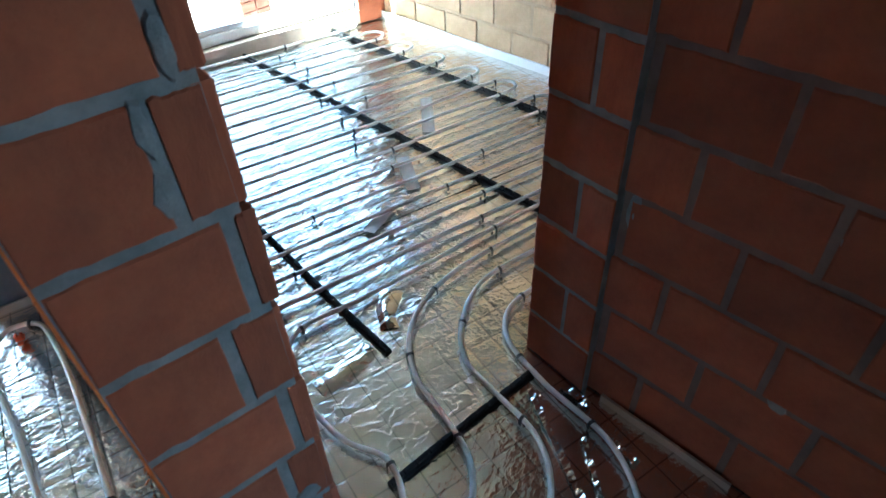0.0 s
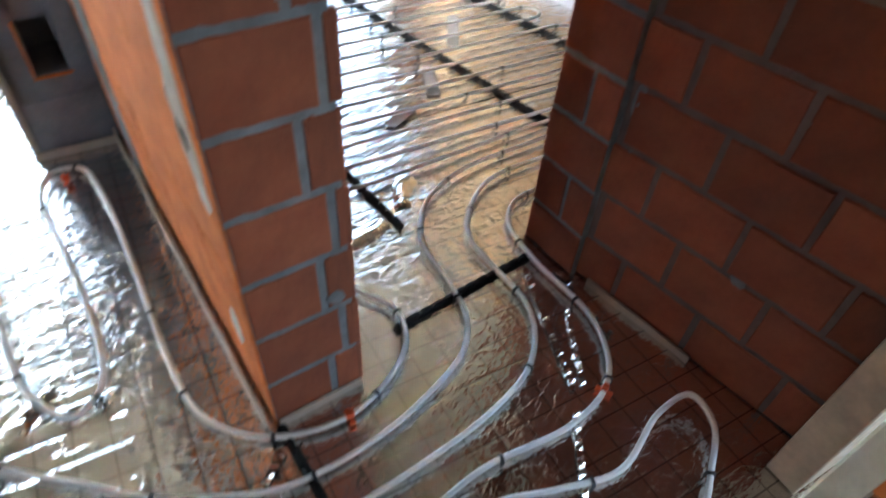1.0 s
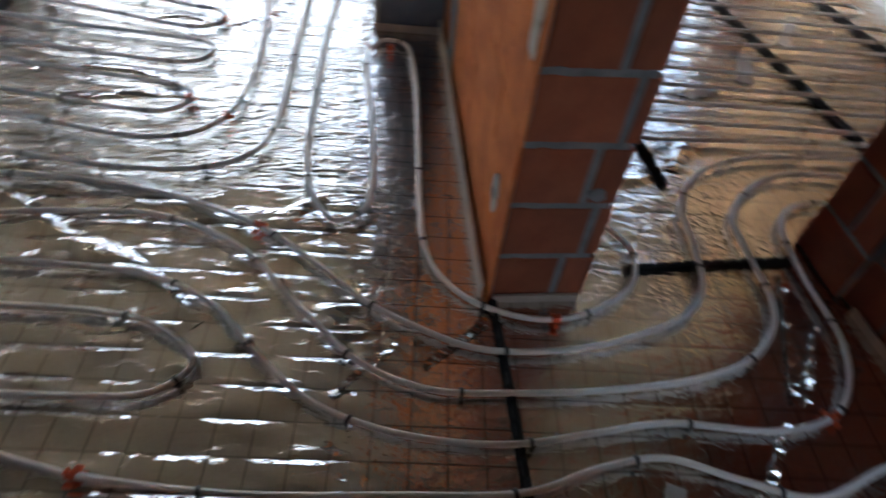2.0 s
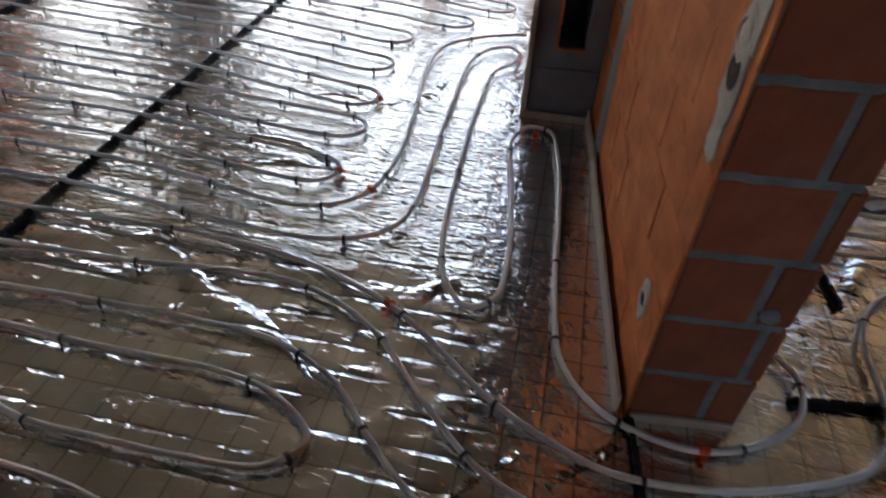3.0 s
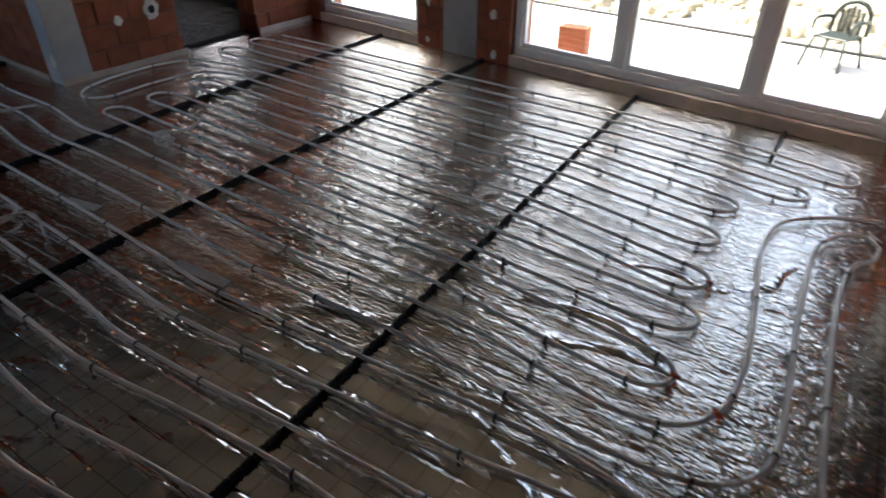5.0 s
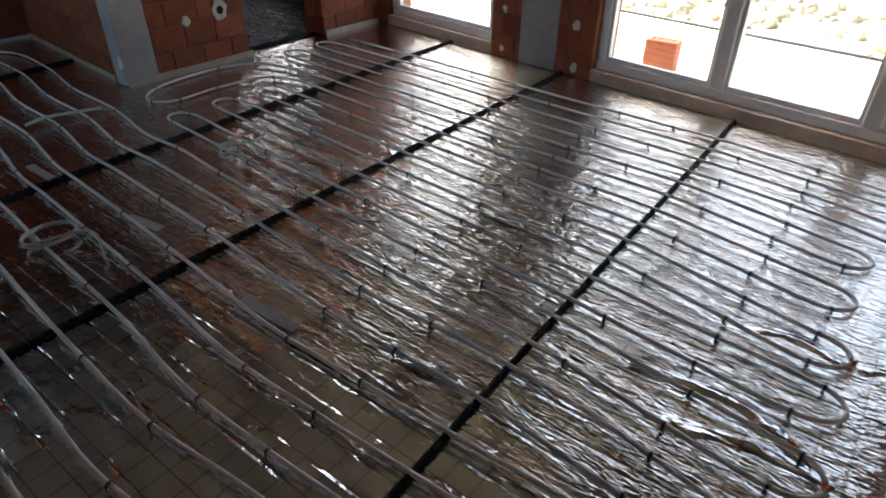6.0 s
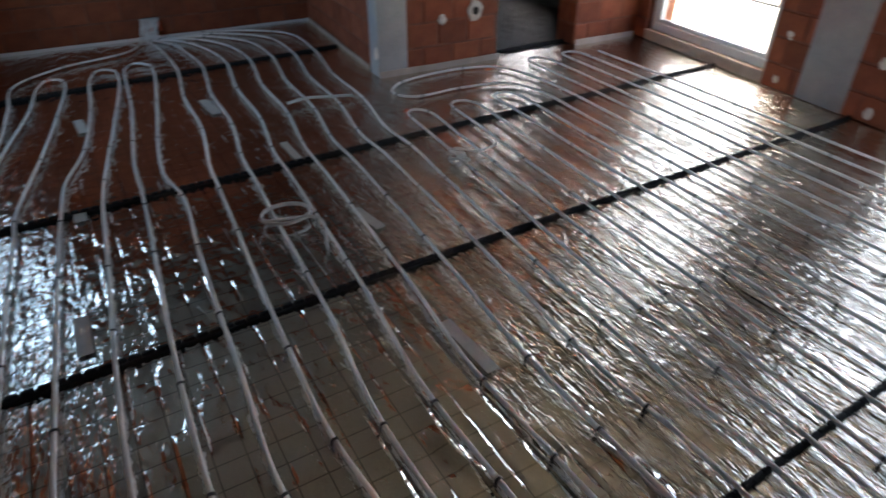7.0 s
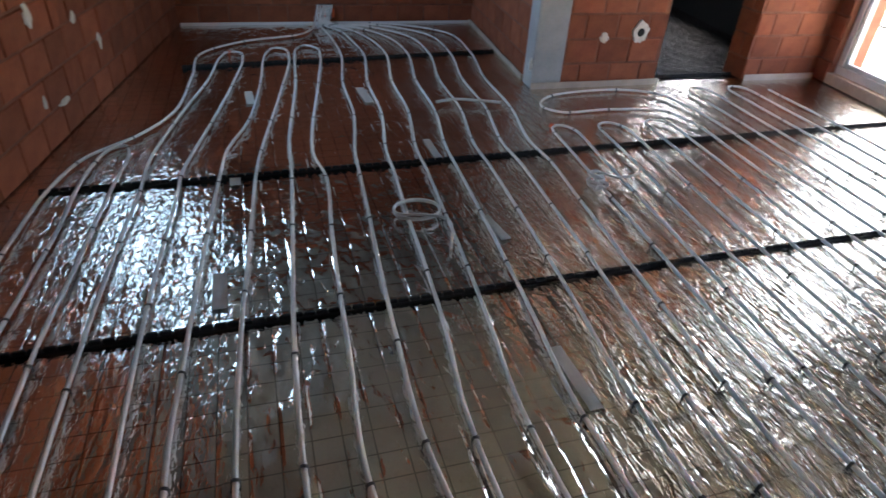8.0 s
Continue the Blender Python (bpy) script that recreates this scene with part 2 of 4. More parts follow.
def tube(bm, line, radius, sides=8):
    rings = []
    for i, q in enumerate(line):
        way = (line[min(i + 1, len(line) - 1)] - line[max(i - 1, 0)]).normalized()
        side = way.cross(Vector((0, 0, 1)))
        side = side.normalized() if side.length > 0.05 else Vector((1, 0, 0))
        up = side.cross(way)
        rings.append([bm.verts.new(q + side * radius * math.cos(2 * math.pi * k / sides) + up * radius * math.sin(2 * math.pi * k / sides)) for k in range(sides)])
    for a, b in zip(rings, rings[1:]):
        for k in range(sides):
            bm.faces.new((a[k], a[(k + 1) % sides], b[(k + 1) % sides], b[k]))
    bm.faces.new(rings[0])
    bm.faces.new(rings[-1][::-1])
    return bm


# ---- walls of clay blocks ----
BL, BH, JOINT = 0.30, 0.203, 0.016
TOP = 2.6


def brick_mesh(name, mat, w=BL - JOINT, h=BH - JOINT):
    """Three blocks with chipped, slightly uneven edges."""
    rng = random.Random(7)
    out = []
    for _ in range(3):
        line = [(w * k / 8, 0.0) for k in range(8)] + [(w, h * k / 4) for k in range(4)] + [(w - w * k / 8, h) for k in range(8)] + [(0.0, h - h * k / 4) for k in range(4)]
        line = [(x + (0.0022 if x < w / 2 else -0.0022) * rng.random(), z + (0.0022 if z < h / 2 else -0.0022) * rng.random() + 0.003 * (rng.random() < 0.08)) for x, z in line]
        bm = bmesh.new()
        back = [bm.verts.new((x, 0.025, z)) for x, z in line]
        side = [bm.verts.new((x, -0.001 + 0.0015 * rng.random(), z)) for x, z in line]
        inset = [0.003 + 0.003 * rng.random() for _ in line]
        front = [bm.verts.new((w / 2 + (x - w / 2) * (1 - 2 * d / w), -0.005, h / 2 + (z - h / 2) * (1 - 2 * d / h))) for (x, z), d in zip(line, inset)]
        bm.faces.new(front)
        for k in range(len(line)):
            j = (k + 1) % len(line)
            bm.faces.new((back[k], back[j], side[j], side[k]))
            bm.faces.new((side[k], side[j], front[j], front[k]))
        out.append(mesh_of(name, bm, mat))
    return out


BRICK_MESH = brick_mesh("brick", BRICK)
SUNLIT_MESH = brick_mesh("brick", SUNLIT_BLOCK)
SLURRY_MESH = brick_mesh("brick", SLURRY)
GREY_MESH = brick_mesh("brick", GREY_BLOCK, 0.39, 0.24)


def clad(wall, origin, angle, length, height, mesh, z0=0.0, bl=BL, bh=BH, offset=0.0, seed=1):
    """Blocks in half bond on one face: origin at its lower corner, the face running along its local x, outwards -y."""
    rng = random.Random(seed)
    base = pose(*origin, 0, 0, angle)
    course, z = 0, z0
    while z < height - 0.03:
        h = min(bh, height - z)
        x = -((course % 2) * bl * 0.5 + offset) % bl - bl
        while x < length:
            a, b = max(x, 0.0), min(x + bl - JOINT, length)
            if b - a > 0.025:
                ob = new("brick", rng.choice(mesh))
                ob.parent = wall
                ob.matrix_parent_inverse = wall.matrix_world.inverted()
                ob.matrix_basis = base @ pose(a, rng.uniform(-0.003, 0.003), z, rng.uniform(-0.4, 0.4), 0, rng.uniform(-0.3, 0.3)) @ Matrix.Diagonal(((b - a) / (bl - JOINT), 1, (h - JOINT) / (bh - JOINT), 1))
            x += bl
        z += bh
        course += 1


def wall_box(name, label, p, q, thick, z0=0.0, z1=TOP, mat=RED_MORTAR):
    """A straight wall: its right-hand face runs from p to q, its body lies to the left."""
    way = Vector((q[0] - p[0], q[1] - p[1], 0))
    m = pose(p[0], p[1], 0, 0, 0, math.degrees(math.atan2(way.y, way.x)))
    ob = thing(name, boxes(((0, 0, z0), (way.length, thick, z1))), mat, label, "wall", kind="structure")
    ob.matrix_world = m
    return ob, way.length, math.degrees(math.atan2(way.y, way.x))

# ---- floor: foil over insulation, one wavy sheet ----
floor = thing("floor", boxes(((-4.9, -6.6, -0.25), (3.2, 3.4, -0.022)), ((-5.3, -10.4, -0.25), (3.2, -6.6, -0.022))), CONCRETE, "insulated floor covered with silver foil sheets", "floor", kind="structure")


def foil_sheet(x0, x1, y0, y1, mat, lift, seed, waves):
    step = 0.03
    nx, ny = max(2, int((x1 - x0) / step)), max(2, int((y1 - y0) / step))
    xs, ys = np.linspace(x0, x1, nx + 1), np.linspace(y0, y1, ny + 1)
    verts = []
    for y in ys:
        for x in xs:
            edge = min(x - x0, x1 - x, 0.06) / 0.06
            z = waves * (0.004 * noise.noise((x * 1.5, y * 2.6, seed)) + 0.0025 * noise.noise((x * 7.0, y * 5.0, seed + 3)))
            verts.append((x, y, z - 0.006 + lift + 0.003 * (1 - edge) * noise.noise((x * 9, y * 3, seed))))
    faces = [(j * (nx + 1) + i, j * (nx + 1) + i + 1, (j + 1) * (nx + 1) + i + 1, (j + 1) * (nx + 1) + i) for j in range(ny) for i in range(nx)]
    me = bpy.data.meshes.new("foil_sheet")
    me.from_pydata(verts, [], faces)
    me.materials.append(mat)
    me.shade_smooth()
    ob = new("foil_sheet", me)
    ob.parent = floor
    return ob


# living room sheets along the pipes, their edges overlapping
for i, (x0, x1, y1, mat, w) in enumerate(((0.80, 2.0, 0.02, CREASED, 1.0), (-0.47, 0.83, 0.02, FOIL, 0.6), (-1.72, -0.38, -0.52, CRUMPLED, 1.0), (-2.98, -1.69, 0.02, CRUMPLED, 1.1), (-4.75, -2.95, 0.02, CRUMPLED, 1.0))):
    foil_sheet(x0, x1, -10.3, y1, mat, 0.003 * (i % 2) if i != 2 else 0.004, i, w)
# plain strip along the orange wall
foil_sheet(-1.72, -0.44, -0.58, 0.02, HALL_FOIL, 0.0, 17, 0.5)
foil_sheet(-0.46, 0.72, -0.40, 0.03, HALL_FOIL, 0.0065, 18, 0.4)
foil_sheet(-5.25, -4.72, -10.3, -7.4, CRUMPLED, 0.003, 16, 1.0)
# added sheet over the back room's foil, its black stands for the room's shade
foil_sheet(-4.75, -1.9, -9.8, -6.54, SHADED_FILM, 0.006, 21, 2.2)
# hall and small room
foil_sheet(1.97, 3.2, -5.0, 3.3, FOIL, 0.0, 11, 0.6)
foil_sheet(-0.35, 2.0, -0.05, 3.3, HALL_FOIL, 0.002, 12, 0.7)
foil_sheet(-1.3, -0.32, 0.05, 3.3, HALL_FOIL, 0.0, 13, 0.8)
foil_sheet(-2.5, -1.27, 0.05, 3.3, CREASED, 0.003, 14, 1.0)
foil_sheet(-4.2, -2.47, 0.05, 3.3, CRUMPLED, 0.0, 15, 1.0)
CEIL = "brown clay block ceiling"

# facade: outside line of the living room, then of the small room
FA = math.degrees(math.atan(0.165))
FAC = pose(-3.66, -0.5, 0, 0, 0, -90 - FA)   # local x runs south along the inner face, local y points inwards


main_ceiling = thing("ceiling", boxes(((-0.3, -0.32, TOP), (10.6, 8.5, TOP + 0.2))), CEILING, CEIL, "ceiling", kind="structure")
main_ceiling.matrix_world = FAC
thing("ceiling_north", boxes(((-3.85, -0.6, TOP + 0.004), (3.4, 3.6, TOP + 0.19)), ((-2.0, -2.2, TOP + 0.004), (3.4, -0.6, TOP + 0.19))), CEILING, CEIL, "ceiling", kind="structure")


def fac(x, y=0.0, z=0.0):
    return FAC @ Vector((x, y, z))


# opening positions along the facade
S0, S1 = 0.12, 3.12      # big sliding door
W0, W1 = 4.28, 5.85      # second window
FEND = 6.15


def facade_walls():
    for name, a, b, z0, z1 in (("wall_west_1", -0.3, S0, 0, TOP), ("wall_west_2", S1, W0, 0, TOP), ("wall_west_3", W1, FEND + 0.3, 0, TOP), ("lintel_1", S0, S1, 2.15, TOP), ("lintel_2", W0, W1, 2.15, TOP)):
        # body on the outer side, blocks on the inner face
        m = FAC @ pose(a, 0, 0)
        ob = thing(name, boxes(((0, -0.32, z0), (b - a, 0, z1))), RED_MORTAR, "red clay block wall beside the glazed doors", "wall", kind="structure")
        ob.matrix_world = m
        bpy.context.view_layer.update()
        start = FAC @ Vector((b, 0.006, 0))
        clad(ob, tuple(start), 90 - FA, b - a, z1, BRICK_MESH, z0, seed=len(name) + int(a * 10))


def window_unit(name, a, b, z1, mullions, label, m=FAC, sill=True):
    root = empty(name, label, "window", m, kind="structure")
    h0, fr = 0.10, 0.075
    part("window_sill", boxes(((a - 0.02, -0.24, 0.0), (b + 0.02, 0.01, h0)), bevel=0.004), EDGE, root, "brown insulation strip under the frame")
    part("bottom_rail", boxes(((a, -0.14, h0), (b, -0.05, h0 + fr)), bevel=0.006), PVC, root)
    part("head_rail", boxes(((a, -0.14, z1 - fr), (b, -0.05, z1)), bevel=0.006), PVC, root)
    for x in (a, b - fr):
        part("jamb", boxes(((x, -0.14, h0 + fr), (x + fr, -0.05, z1 - fr)), bevel=0.006), PVC, root)
    edges = [a + fr, *[v for x in mullions for v in (x - 0.055, x + 0.055)], b - fr]
    for x in mullions:
        part("mullion", boxes(((x - 0.055, -0.145, h0 + fr), (x + 0.055, -0.045, z1 - fr)), bevel=0.006), PVC, root)
    for x0, x1 in zip(edges[::2], edges[1::2]):
        pane = part("pane", boxes(((x0 - 0.01, -0.10, h0 + fr - 0.01), (x1 + 0.01, -0.085, z1 - fr + 0.01))), GLASS, root, "clear window pane")
        pane.visible_shadow = False
        part("sash", boxes(((x0, -0.115, h0 + fr), (x1, -0.07, h0 + fr + 0.035)), ((x0, -0.115, h0 + fr + 0.035), (x0 + 0.03, -0.07, z1 - fr)), ((x1 - 0.03, -0.115, h0 + fr + 0.035), (x1, -0.07, z1 - fr))), PVC, root)
    return root


facade_walls()
window_unit("window_1", S0, S1, 2.15, (1.03, 2.07), "wide white three-pane sliding glass door")
window_unit("window_2", W0, W1, 2.15, (), "white framed glazed terrace door")

# wall between the two rooms, ending in the brick door post
W1A = (-3.75, -0.345)
def wall_between():
    ob, n, ang = wall_box("wall_between", "clay block wall with orange slurry and a brick end", W1A, (0.0, -0.015), 0.275, mat=MORTAR)
    bpy.context.view_layer.update()
    clad(ob, (W1A[0], W1A[1], 0), ang, n, TOP, SLURRY_MESH, offset=0.1, seed=11)
    part("slurry_skin", boxes(((n - 1.30, -0.0043, 0), (n - 0.002, 0.0, TOP))), SLURRY, ob, "orange slurry over the joints")
    rng = random.Random(12)
    for course in range(13):
        z, joint = course * BH, (0.195, 0.250)[course % 2] + rng.uniform(-0.006, 0.006)
        for y0, y1 in ((0.0, joint - 0.011), (joint + 0.010, 0.275)):
            brick = new("brick", rng.choice(BRICK_MESH))
            brick.parent = ob
            brick.matrix_basis = pose(n - 0.0015, y0, z, 0, 0, 90 + rng.uniform(-0.4, 0.4)) @ Matrix.Diagonal(((y1 - y0) / (BL - JOINT), 1, 1, 1))
    u = n - 1.30
    bm = bmesh.new()
    rows = []
    for k in range(66):
        z = TOP * k / 65
        left, right = u - 0.13 + 0.02 * noise.noise((z * 4, 1, 0)), u + 0.01 + 0.05 * noise.noise((z * 5, 2, 0)) + 0.025 * noise.noise((z * 19, 3, 0))
        rows.append([bm.verts.new(q) for q in ((left, 0.0, z), (left, -0.012, z), ((left + right) / 2, -0.022 - 0.004 * noise.noise((z * 9, 4, 0)), z), (right - 0.02, -0.014, z), (right, 0.0, z))])
    for p, q in zip(rows, rows[1:]):
        for k in range(4):
            bm.faces.new((p[k], p[k + 1], q[k + 1], q[k]))
    part("plaster_band", bm, CONCRETE, ob, "ragged upright band of grey plaster", smooth=True)
    e = (0.0 - 0.025, 0.27)
    clad(ob, (e[0], e[1], 0), 180 + ang, n, TOP, BRICK_MESH, offset=0.05, seed=13)


wall_between()

# grey block stack with a hollow, plastered on its south side
def grey_stack():
    m = pose(-1.70, -0.17, 0, 0, 0, 4)
    ob = thing("grey_pier", boxes(((-0.40, -0.33, 0), (-0.02, 0.0, 0.35)), ((-0.40, -0.33, 0.58), (-0.02, 0.0, TOP)), ((-0.40, -0.33, 0.35), (-0.02, -0.215, 0.58)), ((-0.40, -0.09, 0.35), (-0.02, 0, 0.58)), ((-0.40, -0.215, 0.35), (-0.3, -0.09, 0.58))), GREY_BLOCK, "grey concrete block pier with a square hollow", "wall", kind="structure")
    ob.matrix_world = m
    part("plaster_face", boxes(((-0.40, -0.345, 0), (-0.03, -0.331, TOP))), PLASTER, ob, "cream plaster skin")
    part("corner_bead", boxes(((-0.035, -0.35, 0), (0.0, -0.325, TOP)), bevel=0.003), PLASTER, ob, "cream corner edge")
    for k in range(11):
        z = 0.02 + k * 0.24
        if k == 1:
            continue
        lo, hi = z, min(z + 0.228, TOP)
        if lo < 0.58 and hi > 0.35:
            part("block", boxes(((-0.02, -0.322, lo), (-0.008, -0.218, hi)), ((-0.02, -0.088, lo), (-0.008, -0.004, hi)), bevel=0.003), GREY_BLOCK, ob)
        else:
            part("block", boxes(((-0.02, -0.322, lo), (-0.008, -0.004, hi)), bevel=0.003), GREY_BLOCK, ob)
    part("hollow_rim", boxes(((-0.012, -0.225, 0.34), (-0.001, -0.08, 0.35)), ((-0.012, -0.225, 0.35), (-0.001, -0.215, 0.58))), SLURRY, ob, "rusty rim of the hollow")
    return ob


grey_stack()

# hall wall beside the doorway
def hall_wall():
    a, b = (-0.09, 1.185), (0.80, 1.36)
    ob, n, ang = wall_box("wall_hall", "red clay block hall wall with grey joints", a, b, 0.3, mat=DARK_MORTAR)
    bpy.context.view_layer.update()
    clad(ob, (*a, 0), ang, n, TOP, BRICK_MESH, offset=0.12, seed=21)
    pier, n2, ang2 = wall_box("wall_doorway", "red clay block pier beside the doorway", (-0.335, 1.13), (-0.08, 1.155), 0.26, mat=MORTAR)
    bpy.context.view_layer.update()
    clad(pier, (-0.335, 1.13, 0), ang2, n2, TOP, BRICK_MESH, offset=0.0, seed=22)
    clad(pier, (-0.335 - 0.03, 1.39, 0), -90 + ang2, 0.26, TOP, BRICK_MESH, offset=0.2, seed=23)
    back, n3, ang3 = wall_box("wall_room_east", "red clay block wall of the small room", (-0.36, 3.2), (-0.36, 1.39), 0.2)


hall_wall()

# north wall, its blocks and joints coloured as if sunlit, and window wall of the small room
def small_room():
    a, b = (-3.75, 2.28), (-0.2, 3.05)
    ob, n, ang = wall_box("wall_north", "clay block wall of the small room, sunlight painted into its colour", a, b, 0.25, mat=SUNLIT_MORTAR)
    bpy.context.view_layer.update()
    clad(ob, (*a, 0), ang, n, TOP, SUNLIT_MESH, seed=31)
    m = pose(-3.53, 2.40, 0, 0, 0, -88)
    for name, x0, x1, z0, z1 in (("wall_west_4", -0.2, 0.30, 0, TOP), ("wall_west_5", 1.9, 2.75, 0, TOP), ("lintel_3", 0.30, 1.9, 2.15, TOP)):
        w = thing(name, boxes(((x0, -0.32, z0), (x1, 0, z1))), MORTAR, "clay block wall round the small room window", "wall", kind="structure")
        w.matrix_world = m
        bpy.context.view_layer.update()
        clad(w, tuple(m @ Vector((x1, 0.006, 0))), 92, x1 - x0, z1, BRICK_MESH, z0, seed=33)
    window_unit("window_3", 0.30, 1.9, 2.15, (), "white framed glazed door of the small room", m)


small_room()

# south side: wall with the dark doorway, concrete pillar, alcove
def south_walls():
    for name, a, b, z0, label in (("wall_south_1", (-1.90, -6.47), (-2.84, -6.47), 0, "red clay block wall with socket holes"), ("wall_south_2", (-3.80, -6.47), (-4.75, -6.47), 0, "red clay block wall beside the terrace door"), ("lintel_4", (-2.84, -6.47), (-3.80, -6.47), 2.1, "lintel over the dark doorway")):
        ob, n, ang = wall_box(name, label, a, b, 0.26, z0, TOP)
        ob.matrix_world = pose(b[0], b[1] - 0.26, 0)
        bpy.context.view_layer.update()
        clad(ob, (a[0], a[1] + 0.002, 0), 180, n, TOP, BRICK_MESH, z0, offset=0.13, seed=len(name))
        if name == "wall_south_2":
            clad(ob, (a[0] + 0.002, a[1] - 0.26, 0), 90, 0.26, TOP, BRICK_MESH, seed=45)
    thing("pillar", boxes(((-1.90, -6.62, 0), (-1.62, -6.45, TOP)), bevel=0.008), CONCRETE, "grey concrete pillar", "pillar", kind="structure")
    ob, n, ang = wall_box("wall_alcove_west", "red clay block side wall of the alcove", (-1.66, -6.60), (-1.88, -8.85), 0.24)
    ob.matrix_world = pose(-1.66, -6.60, 0, 0, 0, ang) @ pose(0, -0.24, 0)
    bpy.context.view_layer.update()
    clad(ob, (-1.88, -8.85, 0), ang + 180, n, TOP, BRICK_MESH, seed=41)
    ob, n, ang = wall_box("wall_alcove_back", "red clay block back wall behind the manifold", (2.0, -8.80), (-2.1, -8.80), 0.25)
    bpy.context.view_layer.update()
    clad(ob, (2.0, -8.80, 0), 180, n, TOP, BRICK_MESH, seed=42)


south_walls()

# east wall with a window high over the floor
def east_wall():
    label = "red clay block east wall"
    for name, x0, x1, z0, z1 in (("wall_east_1", 4.65, 6.15, 0, TOP), ("wall_east_2", 0.0, 3.25, 0, TOP), ("wall_east_3", 3.25, 4.65, 0, 0.95), ("lintel_5", 3.25, 4.65, 2.1, TOP)):
        ob = thing(name, boxes(((x0, 0, z0), (x1, 0.3, z1))), RED_MORTAR, label, "wall", kind="structure")
        ob.matrix_world = EAST
        bpy.context.view_layer.update()
        clad(ob, tuple(EAST @ Vector((x0, -0.006, 0))), -99.37, x1 - x0, z1, BRICK_MESH, z0, seed=51)
    thing("wall_east_4", boxes(((2.6, -3.0, 0), (2.9, 1.9, TOP)), ((2.6, 2.7, 0), (2.9, 3.4, TOP)), ((2.6, 1.9, 0), (2.9, 2.7, 0.75)), ((2.6, 1.9, 2.1), (2.9, 2.7, TOP))), RED_MORTAR, "bare clay block wall closing the hall", "wall", kind="structure")
    thing("wall_east_5", boxes(((2.27, -3.0, 0), (2.6, -2.8, TOP))), RED_MORTAR, "bare clay block wall closing the hall", "wall", kind="structure")
    thing("wall_hall_north", boxes(((-0.36, 3.05, 0), (2.9, 3.3, TOP))), RED_MORTAR, "bare clay block wall closing the hall", "wall", kind="structure")
    # back room walls: the gloom behind the doorway is put into their colour
    thing("wall_far_south", boxes(((-5.4, -9.9, -0.02), (-3.9, -9.7, TOP)), ((-3.9, -9.9, -0.02), (-1.9, -9.7, TOP))), UNLIT_WALL, "back room wall, the unlit room's darkness painted on it", "wall", kind="structure")
    far = thing("wall_far_west", boxes(((FEND + 0.31, -0.32, -0.02), (8.0, 0, TOP)), ((9.3, -0.32, -0.02), (9.8, 0, TOP)), ((8.0, -0.32, -0.02), (9.3, 0, 0.7)), ((8.0, -0.32, 1.6), (9.3, 0, TOP))), UNLIT_WALL, "back room wall, the unlit room's darkness painted on it", "wall", kind="structure")
    far.matrix_world = FAC


east_wall()

# doorway at the hall's east side: pale jamb boards on a brick pier
def hall_pier():
    ob, n, ang = wall_box("wall_hall_pier", "brick pier with a pale corner edge", (0.99, 0.50), (2.6, 0.55), 0.2)
    bpy.context.view_layer.update()
    clad(ob, (0.99, 0.50, 0), ang, n, TOP, SLURRY_MESH, seed=61)
    part("corner_bead", boxes(((-0.03, -0.008, 0), (0.015, 0.20, TOP)), bevel=0.004), PLASTER, ob, "cream plaster edge")
    frame_ob = thing("door_jamb_board", boxes(((0.80, 1.20, 0), (0.90, 1.42, 2.1)), bevel=0.004), BOARD, "pale timber jamb board at the hall doorway", "trim", kind="structure")


hall_pier()

# ---- outside ----
ground = thing("ground", boxes(((-80, -80, -0.7), (80, -0.33, -0.45))), EARTH, "pale bare ground outside", "ground", kind="structure")
ground.matrix_world = FAC


def terrace():
    ob = thing("terrace", boxes(((-6, -2.5, -0.45), (9, -0.325, -0.02))), TERRACE, "sunlit pale screed terrace", "pavement", kind="structure")
    ob.matrix_world = FAC
    for k in range(-4, 7):
        part("slab", boxes(((0.45 + k * 1.35, -2.48, -0.02), (0.45 + k * 1.35 + 1.338, -0.33, 0.012)), bevel=0.004), TERRACE, ob)
    part("edging", boxes(((-6, -2.55, -0.45), (9, -2.50, 0.035)), bevel=0.004), STAPLE, ob, "dark edging strip")


terrace()


def rubble():
    rng = random.Random(5)
    bm = bmesh.new()
    for _ in range(500):
        s = rng.uniform(0.03, 0.16)
        m = pose(rng.uniform(-4, 9), rng.uniform(-7.5, -2.7), -0.42, rng.uniform(0, 90), rng.uniform(0, 90), rng.uniform(0, 180)) @ Matrix.Diagonal((s, s * rng.uniform(0.5, 1), s * rng.uniform(0.4, 0.8), 1))
        bmesh.ops.create_icosphere(bm, subdivisions=1, radius=1.0, matrix=m)
    ob = thing("rubble", bm, EARTH, "pale rubble beyond the terrace", "rubble", kind="stuff")
    ob.matrix_world = FAC


rubble()


